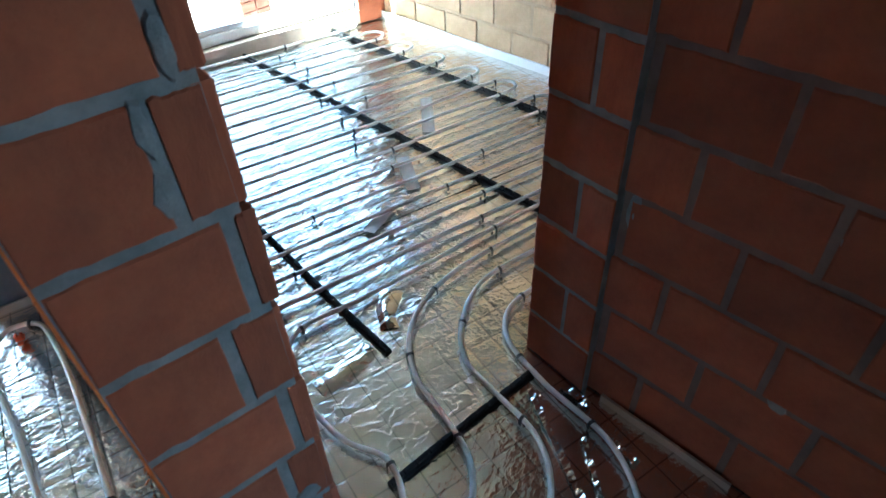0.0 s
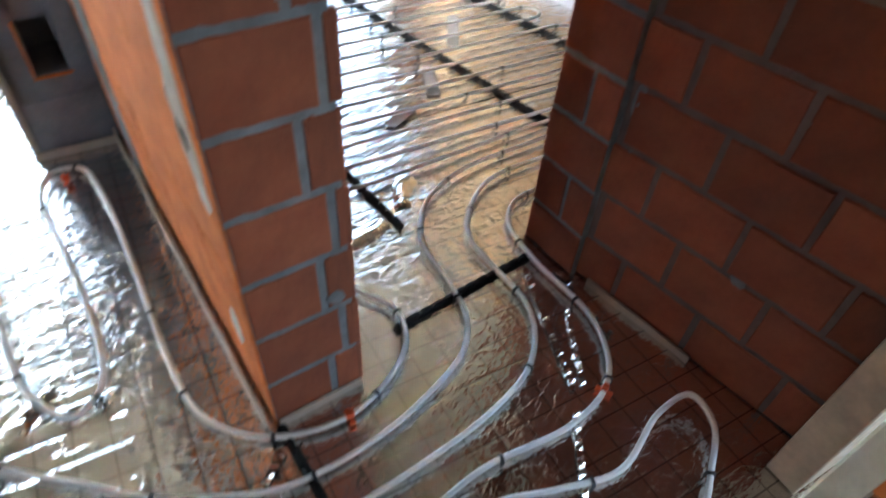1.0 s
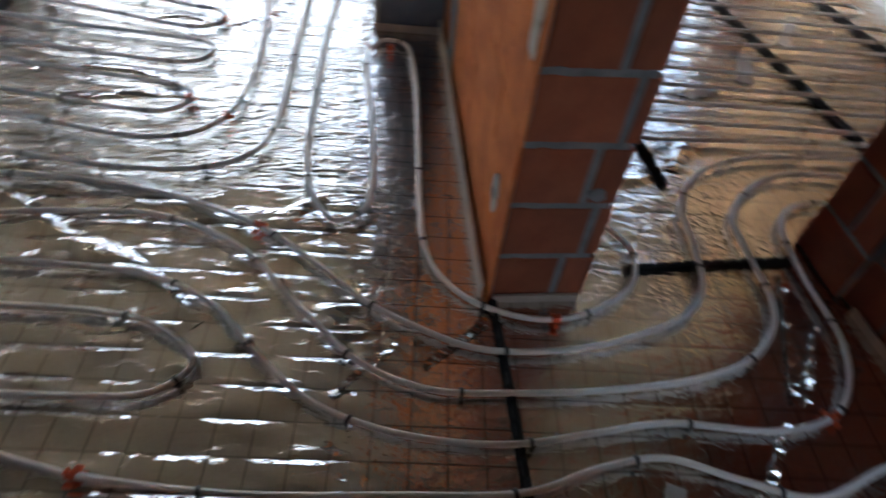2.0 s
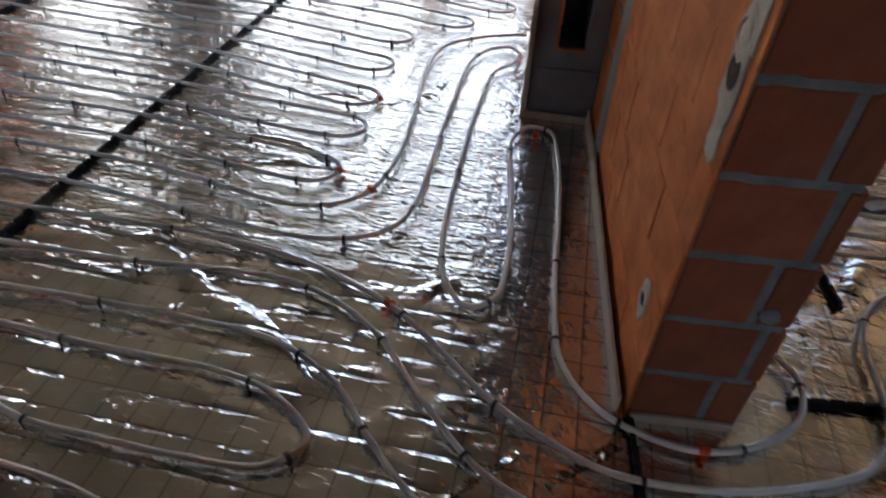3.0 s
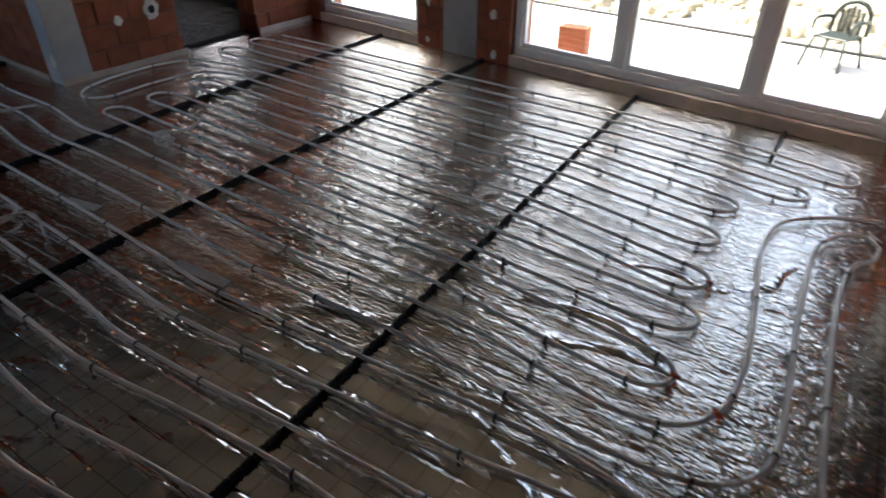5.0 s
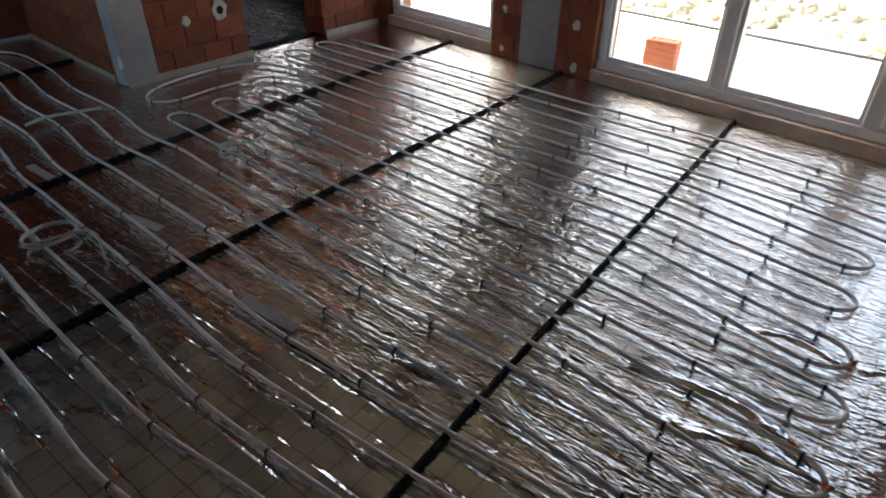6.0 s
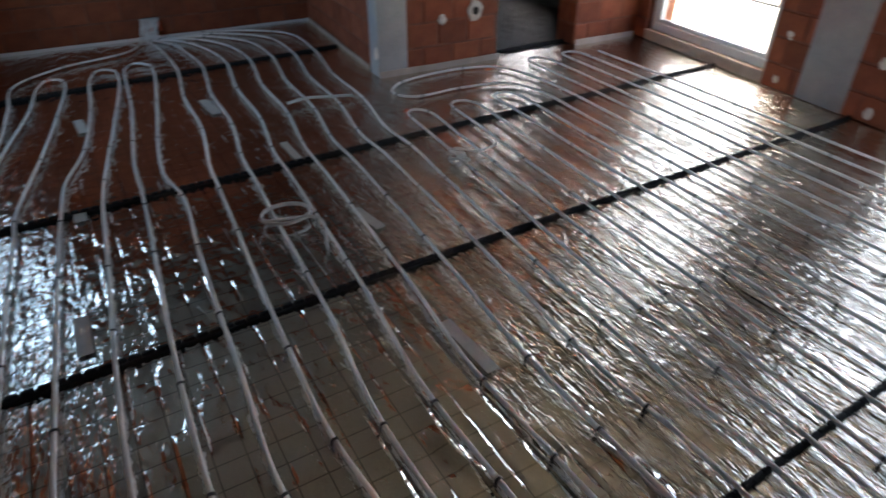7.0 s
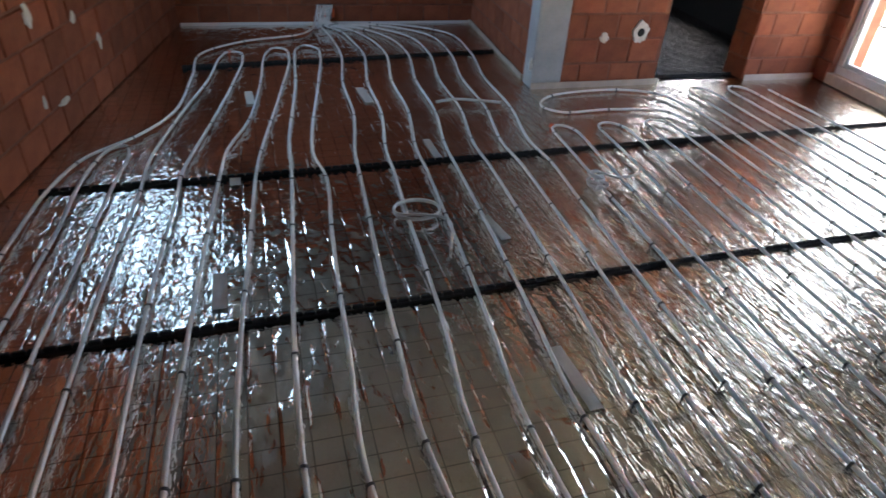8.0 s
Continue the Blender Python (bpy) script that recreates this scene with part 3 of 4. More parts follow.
def garden_chair():
    root = empty("garden_chair", "dark green plastic garden armchair on the terrace", "chair", FAC @ pose(0.94, -1.92, 0.012, 0, 0, 165) @ Matrix.Scale(0.64, 4))
    part("seat", boxes(((-0.23, -0.22, 0.40), (0.23, 0.22, 0.43)), bevel=0.01), CHAIR, root)
    arc = [(0.25 * math.cos(a), 0.22 + 0.05 * math.sin(a), 0.42 + 0.42 * max(0, math.sin(a)) ** 0.6) for a in [math.pi * k / 10 for k in range(11)]]
    part("backrest", tube(bmesh.new(), curve_points(arc, 0.03), 0.034), CHAIR, root, smooth=True)
    for k in range(5):
        x = -0.14 + 0.07 * k
        part("slat", boxes(((x - 0.027, 0.212, 0.42), (x + 0.027, 0.238, 0.80 - abs(x) * 0.5)), bevel=0.004), CHAIR, root)
    for s in (-1, 1):
        part("armrest", tube(bmesh.new(), curve_points([(s * 0.25, 0.22, 0.62), (s * 0.28, 0.0, 0.64), (s * 0.27, -0.2, 0.62), (s * 0.26, -0.24, 0.5)], 0.03), 0.026), CHAIR, root, smooth=True)
        for y in (-0.22, 0.22):
            part("leg", tube(bmesh.new(), [Vector((s * 0.21, y * 0.9, 0.41)), Vector((s * 0.25, y * 1.15, 0.2)), Vector((s * 0.28, y * 1.3, 0.0))], 0.026), CHAIR, root, smooth=True)


garden_chair()


def loose_block():
    ob = thing("clay_block", boxes(((-0.12, -0.07, 0.0), (0.12, 0.07, 0.24)), bevel=0.006), BRICK, "single orange clay block standing outside the door", "brick")
    ob.matrix_world = FAC @ pose(2.86, -0.66, 0.012, 0, 0, 12) @ Matrix.Scale(1.15, 4)
    for x in (-0.075, -0.025, 0.025, 0.075):
        part("core_hole", boxes(((x - 0.016, -0.045, 0.236), (x + 0.016, 0.045, 0.2415))), DARK, ob, "dark hollow core")


loose_block()


# ---- heating pipes ----
PR = 0.0097
PZ = 0.022
GROUP = "floor heating pipes"


CLIP_ROWS = (-1.68, -3.03, -4.48, -5.95, -6.7)


def clip_mesh():
    bm = bmesh.new()
    arc = [Vector((0, 0.0125 * math.cos(a), 0.0115 * math.sin(a))) for a in [math.pi * k / 6 for k in range(7)]]
    arc = [Vector((0, 0.0125, -0.018)), *arc, Vector((0, -0.0125, -0.018))]
    rings = []
    for q in arc:
        rings.append([bm.verts.new(q + Vector((dx, 0, 0)) + (q * 0.18 if up else Vector())) for dx, up in ((-0.006, 0), (0.006, 0), (0.006, 1), (-0.006, 1))])
    for a, b in zip(rings, rings[1:]):
        for k in range(4):
            bm.faces.new((a[k], a[(k + 1) % 4], b[(k + 1) % 4], b[k]))
    return mesh_of("pipe_clip", bm, STAPLE)


CLIP_MESH = clip_mesh()


def heating_pipe(points, label="pale grey heating pipe stapled to the foil", seed=0):
    rng = random.Random(seed)
    line = curve_points([(x + rng.uniform(-0.004, 0.004), y, z) if len(p) == 3 else (p[0], p[1], PZ) for p in points for x, y, z in [(*p, PZ)[:3]]])
    ob = thing("heating_pipe", tube(bmesh.new(), line, PR), PIPE, label, "pipe", GROUP, smooth=True)
    far = 0.0
    for i in range(2, len(line) - 2):
        a, b = line[i], line[i + 1]
        far += (b - a).length
        row = next((r for r in CLIP_ROWS if (a.y - r) * (b.y - r) <= 0 and a.y != b.y), None)
        bend = abs((line[i + 2] - a).angle(a - line[i - 2], 0)) > 0.05
        if a.z < 0.03 and ((row is not None and far > 0.2) or (bend and far > 0.33) or far > 0.95):
            far = 0.0
            clip = new("pipe_clip", CLIP_MESH)
            clip.parent = ob
            clip.matrix_basis = pose(a.x, a.y, a.z, 0, 0, math.degrees(math.atan2((b - a).y, (b - a).x)) + rng.uniform(-12, 12))
    return ob


DRIFT_Y = (-5.3, -3.8, -3.0, -2.25, -1.4, -0.9)


def drift(k, y):
    """How far run k has wandered east of its even spacing at y."""
    if y > 0:
        return 0.0
    rows = ((1, (-0.10, -0.01, 0.0, 0.0, 0.0, 0.0)), (6, (-0.10, 0.01, 0.05, -0.03, 0.0, 0.0)), (9, (-0.10, 0.0, 0.085, 0.05, 0.02, 0.02)), (11, (-0.11, -0.01, 0.07, 0.07, 0.15, 0.15)), (13, (-0.13, 0.01, 0.08, 0.10, 0.22, 0.24)), (15, (-0.10, 0.045, 0.11, 0.155, 0.25, 0.26)), (21, (-0.10, 0.045, 0.11, 0.155, 0.34, 0.36)), (99, (-0.10, 0.045, 0.11, 0.16, 0.30, 0.45)))
    row = next(v for top, v in rows if k <= top)
    return float(np.interp(y, DRIFT_Y, row)) + 0.065 * min(0.0, y + 5.3)


def run(x, y0, y1, seed=0, wobble=0.010):
    """Points of a nearly straight run along y."""
    n = max(2, int(abs(y1 - y0) / 0.45))
    ys = [y0 + (y1 - y0) * i / n for i in range(n + 1)]
    k = round((1.35 - x) / 0.2)
    return [(x + wobble * noise.noise((x * 3.1, y, seed)) + drift(k, y), y) for y in ys]


def u_turn(xa, xb, y, depth):
    """The bend between the runs xa and xb, its tip depth beyond y."""
    c, r = (xa + xb) / 2, (xa - xb) / 2
    return [(c + r * math.cos(math.pi * k / 6), y + depth * math.sin(math.pi * k / 6)) for k in range(1, 6)]


def X(k):
    return 1.35 - 0.2 * k


# to the manifold in the alcove: the hall pipes first
HALL = {
    7: [(-0.02, -1.35), (0.0, -1.08), (0.10, -0.85), (0.25, -0.70), (0.40, -0.52), (0.48, -0.29), (0.50, 0.0), (0.46, 0.23), (0.42, 0.45), (0.43, 0.75), (0.38, 0.93), (0.29, 1.02), (0.12, 1.08), (-0.17, 1.06), (-0.39, 1.08), (-0.50, 1.17), (-0.54, 1.35), (-0.56, 2.1)],
    8: [(-0.25, -1.40), (-0.25, -1.10), (-0.13, -0.82), (0.12, -0.57), (0.28, -0.39), (0.35, -0.20), (0.35, 0.02), (0.33, 0.27), (0.28, 0.56), (0.20, 0.76), (0.08, 0.87), (-0.04, 0.91), (-0.24, 0.90), (-0.40, 0.90), (-0.55, 0.99), (-0.68, 1.17), (-0.71, 1.5), (-0.72, 2.2)],
    9: [(-0.41, -1.50), (-0.36, -1.13), (-0.23, -0.78), (-0.08, -0.57), (0.06, -0.40), (0.16, -0.21), (0.21, -0.06), (0.20, 0.19), (0.14, 0.41), (0.04, 0.61), (-0.08, 0.69), (-0.25, 0.71), (-0.45, 0.72), (-0.65, 0.83), (-0.78, 1.06), (-0.83, 1.5), (-0.86, 2.3)],
}
MANI = (-0.16, -8.74)


def to_manifold(k, j):
    x = X(k)
    fan = -0.17 - 0.21 * (k - 6)
    pts = [(x - 0.10, -5.35), (0.7 * x + 0.3 * fan - 0.10, -6.0), ((x + fan) / 2 - 0.06, -6.7), (fan, -7.5)]
    if k > 6:
        pts += [(fan + 0.035 * (k - 6) - 0.01 * (k - 6) ** 2 * 0.5, -7.9 - 0.06 * (k - 6)), ((fan + MANI[0]) / 2 - 0.02, -8.30 - 0.065 * (k - 6))]
    else:
        pts += [(-0.16, -8.1)]
    return pts + [(MANI[0] - 0.02 * (j - 3), -8.68, 0.035), (MANI[0] - 0.022 * (j - 3), -8.73, 0.09), (MANI[0] - 0.024 * (j - 3) - 0.02, -8.76, 0.17), (MANI[0] - 0.024 * (j - 3) - 0.03, -8.83, 0.20)]


for j, k in enumerate((7, 8, 9)):
    heating_pipe(HALL[k][::-1] + run(X(k), -1.7, -5.0, k) + to_manifold(k, j + 1), seed=k)
# bend at the hall edge and its return to the alcove
heating_pipe(to_manifold(6, 0)[::-1] + run(X(6), -5.0, -1.15, 6) + [(0.19, -0.98), (0.30, -0.85), (0.39, -0.92)] + run(0.42, -1.15, -1.6, 5) + run(X(5), -2.0, -5.0, 5) + [(0.31, -5.4), (0.13, -6.7), (0.02, -7.5), (0.03, -7.75), (0.13, -7.85), (0.22, -7.72), (0.25, -7.5), (0.31, -6.7), (0.44, -5.6)] + run(X(4), -5.2, -1.4, 4) + [(0.62, -1.04), (0.65, -0.68), (0.64, -0.28), (0.62, 0.05), (0.55, 0.25), (0.52, 0.42), (0.57, 0.60), (0.61, 0.80), (0.54, 1.0, 0.06), (0.54, 1.12, 0.08), (0.64, 1.13, 0.05), (0.76, 1.0), (0.86, 0.88), (1.0, 0.9)], seed=6)
heating_pipe(run(X(3), -1.0, -5.1, 3) + [(0.63, -5.4), (0.45, -6.45), (0.30, -7.5), (0.33, -7.74), (0.42, -7.78), (0.50, -7.6), (0.58, -6.74), (0.69, -5.95), (0.82, -5.5)] + run(X(2), -5.1, -1.2, 2) + u_turn(X(2), X(1), -1.0, 0.15) + run(X(1), -1.2, -5.0, 1) + [(1.07, -5.2), (0.92, -6.0), (0.80, -6.7), (0.70, -7.5), (0.73, -7.66), (0.82, -7.68), (0.89, -7.52), (0.97, -6.92), (1.14, -6.1), (1.26, -5.4)] + run(X(0), -5.0, -1.2, 0), seed=3)
heating_pipe(run(1.66, -1.4, -4.7, -1) + [(1.59, -5.08), (1.56, -5.40), (1.50, -5.61), (1.42, -5.65), (1.385, -5.50), (1.41, -5.15)] + run(1.50, -4.8, -1.4, 9), seed=31)
heating_pipe(run(1.83, -1.4, -4.6, -2) + [(1.73, -5.1), (1.62, -5.5), (1.36, -5.82), (1.18, -6.2), (1.10, -7.0), (1.05, -7.65), (0.70, -8.02), (0.10, -8.3), (-0.05, -8.64, 0.04), (-0.07, -8.72, 0.09), (-0.10, -8.77, 0.17), (-0.11, -8.83, 0.20)], seed=32)

# two pipes that turn west before the pier
heating_pipe([(-2.35, -0.60), (-2.44, -0.66), (-2.40, -0.76), (-2.22, -0.85), (-1.60, -0.86), (-1.15, -0.84), (-0.80, -0.83), (-0.65, -0.86), (-0.55, -0.95), (-0.495, -1.10), (-0.485, -1.3)] + run(X(10), -1.8, -5.0, 10) + to_manifold(10, 4), seed=10)
heating_pipe([(-2.66, -0.60), (-2.62, -0.72), (-2.50, -0.92), (-2.36, -1.04), (-2.05, -1.08), (-1.50, -1.02), (-1.08, -0.99), (-0.83, -1.03), (-0.71, -1.13), (-0.665, -1.3)] + run(X(11) - 0.01, -1.9, -5.0, 11) + to_manifold(11, 5), seed=11)
# loop beside the post and on into the small room
heating_pipe([(-2.35, -0.60), (-2.22, -0.62), (-2.10, -0.70), (-1.69, -0.73), (-1.02, -0.71), (-0.60, -0.68), (-0.40, -0.63), (-0.28, -0.53), (-0.34, -0.45), (-0.53, -0.43), (-0.96, -0.47), (-1.38, -0.52), (-1.52, -0.46), (-1.50, -0.36), (-1.32, -0.31), (-0.82, -0.27), (-0.38, -0.25), (-0.12, -0.21), (0.02, -0.10), (0.08, 0.04), (0.09, 0.18), (0.04, 0.32), (-0.07, 0.45), (-0.22, 0.48), (-0.36, 0.40), (-0.70, 0.36), (-0.86, 0.45), (-0.88, 0.75), (-0.92, 1.3), (-0.98, 2.3)], seed=40)

# field towards the glazed doors: a long serpentine
NORTH_END = {12: -1.33, 14: -1.33, 16: -1.36, 18: -1.40, 20: -1.39, 22: -1.08, 24: -0.85}


def field():
    pts = to_manifold(12, 6)[::-1]
    for k in range(12, 26):
        x, yn = X(k), NORTH_END[k - k % 2]
        ys = -5.0 if k == 12 else (-5.45 if k < 21 else -6.1)
        if k % 2 == 0:
            pts += run(x, ys, yn, k) + u_turn(x + drift(k, yn), X(k + 1) + drift(k + 1, yn), yn, 0.13)
        elif k == 19:
            # wide loop along the block wall
            pts += run(x, yn, ys, k) + [(-2.46, -5.74), (-2.05, -5.83), (-1.62, -5.83), (-1.52, -5.97), (-1.62, -6.14), (-1.85, -6.24), (-2.40, -6.26), (-2.66, -6.12), (-2.75, -5.75)]
        else:
            pts += run(x, yn, ys, k) + ([] if k == 25 else u_turn(x + drift(k, ys), X(k + 1) + drift(k + 1, ys), ys, -0.13))
    return pts


heating_pipe(field(), seed=12)

# small room: bends along the north wall
def small_field():
    pts = []
    for k in range(17):
        x = -1.02 - 0.15 * k
        yn = 2.62 + 0.215 * (x + 1.1) - 0.06
        yn = min(yn, 2.6)
        ys = 0.45 + 0.02 * k
        if k % 2 == 0:
            pts += run(x, ys, yn - 0.1, k) + u_turn(x, x - 0.15, yn - 0.1, 0.09)
        else:
            pts += run(x, yn - 0.1, ys, k) + ([] if k == 16 else u_turn(x, x - 0.15, ys, -0.08))
    return pts


heating_pipe(small_field(), seed=80)


# ---- black clip rails ----
TOOTH = mesh_of("clip", boxes(((0, -0.0075, 0.004), (0.043, 0.0075, 0.0235)), bevel=0.002), RAIL)


def clip_rail(a, b, label="black plastic clip rail laid across the pipes"):
    a, b = Vector((*a, 0)), Vector((*b, 0))
    n = (b - a).length
    root = empty("clip_rail", label, "rail", pose(a.x, a.y, 0, 0, 0, math.degrees(math.atan2(b.y - a.y, b.x - a.x))), "pipe clip rails")
    bm = bmesh.new()
    cuts = max(2, int(n / 0.05))
    rows = []
    for i in range(cuts + 1):
        x = n * i / cuts
        s = 0.008 * noise.noise((x * 1.3, a.y, a.x))
        rows.append([bm.verts.new((x, y + s, z)) for y, z in ((-0.014, -0.008), (-0.014, 0.006), (-0.011, 0.008), (0.011, 0.008), (0.014, 0.006), (0.014, -0.008))])
        if i < cuts:
            clip = new("clip", TOOTH)
            clip.parent = root
            clip.matrix_basis = pose(x + 0.004, s, 0)
    for p, q in zip(rows, rows[1:]):
        for k in range(6):
            bm.faces.new((p[k], p[(k + 1) % 6], q[(k + 1) % 6], q[k]))
    bm.faces.new(rows[0])
    bm.faces.new(rows[-1][::-1])
    part("base_strip", bm, RAIL, root)
    return root


for a, b in (((-4.02, -2.32), (0.55, -2.22)), ((-4.25, -3.88), (1.62, -3.78)), ((-4.45, -5.26), (1.78, -5.12)), ((-1.70, -7.56), (1.2, -7.30)), ((-3.95, -1.20), (-3.15, -1.22)), ((0.02, -0.01), (1.4, 0.12)), ((-0.15, 0.45), (-0.23, 1.06)), ((-0.60, 0.70), (-1.9, 0.52)), ((-0.80, 1.72), (-3.50, 1.17)), ((-1.30, 2.35), (-3.52, 1.86)), ((-3.8, -6.62), (-2.86, -6.60))):
    clip_rail(a, b)


# ---- loose and fixed small things ----
def edge_strip(a, b, height=0.09, thick=0.010, mat=EDGE, label="cream foam edge strip along the wall base"):
    a, b = Vector((*a, 0)), Vector((*b, 0))
    n = (b - a).length
    cuts = max(2, int(n / 0.08))
    bm = bmesh.new()
    rows = []
    for i in range(cuts + 1):
        x = n * i / cuts
        w, h = 0.006 * noise.noise((x * 3, a.x, a.y)), height * (1 + 0.12 * noise.noise((x * 2.2, a.y, 4)))
        rows.append([bm.verts.new((x, y + w, z)) for y, z in ((0, -0.012), (0, h), (-thick, h), (-thick, -0.012))])
    for p, q in zip(rows, rows[1:]):
        for k in range(4):
            bm.faces.new((p[k], p[(k + 1) % 4], q[(k + 1) % 4], q[k]))
    bm.faces.new(rows[0])
    bm.faces.new(rows[-1][::-1])
    ob = thing("edge_strip", bm, mat, label, "trim", kind="structure")
    ob.matrix_world = pose(a.x, a.y, 0, 0, 0, math.degrees(math.atan2(b.y - a.y, b.x - a.x)))


for a, b, h in (((-1.68, -0.185), (0.0, -0.045), 0.07), ((-0.02, 1.188), (0.42, 1.268), 0.026), ((1.30, -8.78), (-1.85, -8.78), 0.025), ((0.010, -0.01), (-0.014, 0.265), 0.028), ((-1.64, -6.70), (-1.84, -8.78), 0.04), ((-1.62, -6.44), (-2.86, -6.44), 0.05), ((-3.80, -6.44), (-4.6, -6.44), 0.05), ((-3.6, 2.285), (-0.4, 2.98), 0.055)):
    edge_strip(a, b, h, mat=PVC if h in (0.055, 0.025) else EDGE)
edge_strip((-1.675, -0.52), (-1.675, -0.19), 0.03)


def orange_tie(x, y, turn):
    root = empty("pipe_tie", "bright orange plastic tie round a heating pipe", "clip", pose(x, y, PZ, 0, 0, turn) @ Matrix.Scale(0.75, 4), "orange pipe ties")
    bm = bmesh.new()
    bmesh.ops.create_cone(bm, cap_ends=True, segments=12, radius1=0.0155, radius2=0.0155, depth=0.034, matrix=pose(0, 0, 0, 0, 90, 0))
    part("band", bm, CLIP, root, smooth=False)
    for s in (-1, 1):
        part("wing", boxes(((-0.012, s * 0.012 - 0.004, -0.02), (0.012, s * 0.034 + s * 0.004, -0.008)), bevel=0.002), CLIP, root)
        part("ear", boxes(((-0.006 + s * 0.012, -0.012, 0.010), (0.006 + s * 0.012, 0.012, 0.026)), bevel=0.002), CLIP, root)
    return root


for x, y, turn in ((-1.60, -1.225, 70), (-0.93, -1.20, 60), (-0.83, -1.03, 40), (-1.45, -0.42, 80), (-0.23, -0.78, 55), (-1.42, -5.57, 0), (0.09, 0.18, 90), (0.38, 0.93, 120), (0.62, -1.04, 80), (0.82, -7.68, 0)):
    orange_tie(x, y, turn)


def tape_patch(x, y, w, n, turn):
    bm = bmesh.new()
    rows = [[bm.verts.new((u * w / 2, v * n / 10 - n / 2, 0.006 + 0.003 * noise.noise((x + u, y + v * 0.3, 2)))) for u in (-1, -0.3, 0.4, 1)] for v in range(11)]
    for p, q in zip(rows, rows[1:]):
        for k in range(3):
            bm.faces.new((p[k], p[k + 1], q[k + 1], q[k]))
    ob = thing("tape_patch", bm, TAPE, "strip of pale grey tape over a foil seam", "tape", "tape strips")
    ob.modifiers.new("thickness", "SOLIDIFY").thickness = 0.0012
    ob.matrix_world = pose(x, y, 0.002, 0, 0, turn)


for q in ((-0.44, -3.22, 0.055, 0.34, 2), (-0.52, -4.32, 0.06, 0.26, 8), (-0.20, -6.44, 0.07, 0.35, 4), (0.67, -6.48, 0.06, 0.28, 3), (0.78, -5.08, 0.06, 0.10, 0), (0.85, -4.04, 0.06, 0.26, 0), (-0.46, -5.36, 0.05, 0.3, 0), (-2.0, 1.75, 0.07, 0.4, 60), (-1.55, 1.35, 0.07, 0.3, 70), (-1.3, 1.05, 0.06, 0.2, 30), (0.68, 0.40, 0.05, 0.2, 70)):
    tape_patch(*q)


def loose_tube(name, points, radius, mat, label, category):
    return thing(name, tube(bmesh.new(), curve_points(points, 0.012), radius, 6), mat, label, category, smooth=True)


coil = [(-0.15 + 0.125 * math.cos(a), -4.53 + 0.10 * math.sin(a), 0.028 + 0.0012 * a) for a in [0.35 * k for k in range(38)]]
loose_tube("tube_coil", coil + [(-0.27, -4.36, 0.06), (-0.22, -4.12, 0.02)], 0.0075, CABLE, "coil of clear tubing lying on the pipes", "tube")
knot = [(-1.30 + 0.07 * math.cos(a) * math.cos(2.1 * a), -4.66 + 0.09 * math.sin(1.3 * a), 0.045 + 0.02 * math.sin(2 * a)) for a in [0.3 * k for k in range(46)]]
loose_tube("tube_tangle", knot + [(-1.45, -4.68, 0.045), (-1.60, -4.70, 0.045), (-1.68, -4.80, 0.045)], 0.008, CABLE, "tangle of clear tubing lying across two pipes", "tube")
loose_tube("tube_scrap", [(-0.70, -6.12, 0.04), (-0.85, -6.15, 0.045), (-1.02, -6.10, 0.045), (-1.20, -6.05, 0.04)], 0.011, CABLE, "short pale tube scrap lying across the pipes", "tube")


def foil_fold(points, height, label="raised shiny fold in the foil"):
    line = curve_points([(*q, 0) for q in points], 0.03)
    bm = bmesh.new()
    rows = []
    for i, q in enumerate(line):
        t = i / (len(line) - 1)
        way = (line[min(i + 1, len(line) - 1)] - line[max(i - 1, 0)]).normalized()
        side = Vector((-way.y, way.x, 0))
        h = height * math.sin(math.pi * t) ** 0.5 * (0.7 + 0.5 * noise.noise((q.x * 8, q.y * 8, 1)))
        w = 0.032 + 0.022 * noise.noise((q.x * 6, q.y * 6, 7))
        rows.append([bm.verts.new(q + side * s * w + Vector((0, 0, z))) for s, z in ((-1.6, -0.008), (-0.7, h * 0.5), (0.1, h), (0.6, h * 0.7), (1.5, -0.008))])
    for p, q in zip(rows, rows[1:]):
        for k in range(4):
            bm.faces.new((p[k], p[k + 1], q[k + 1], q[k]))
    thing("foil_fold", bm, FOIL, label, "foil", "foil folds", smooth=True)


for pts, hh in (([(-0.40, -1.75), (-0.28, -1.58), (-0.17, -1.41), (-0.02, -1.10), (0.16, -0.88)], 0.015), ([(-0.46, -1.6), (-0.40, -1.2), (-0.25, -0.85)], 0.012), ([(-0.70, 0.76), (-0.80, 0.80), (-0.88, 0.87)], 0.020), ([(-0.66, 0.66), (-0.62, 0.54), (-0.60, 0.42)], 0.012), ([(-1.0, -1.25), (-1.15, -1.5), (-1.1, -1.9)], 0.013), ([(-0.96, -1.21), (-0.98, -1.42), (-0.90, -1.70)], 0.012), ([(-1.60, -1.24), (-1.66, -1.42), (-1.58, -1.62)], 0.012), ([(-1.60, -1.20), (-1.75, -1.02), (-2.0, -0.94)], 0.010), ([(-0.27, -0.74), (-0.36, -0.66), (-0.42, -0.58)], 0.010), ([(-0.10, -2.95), (-0.13, -2.78), (-0.18, -2.66)], 0.012), ([(-0.55, -2.62), (-0.60, -2.45), (-0.58, -2.30)], 0.011)):
    foil_fold(pts, hh)


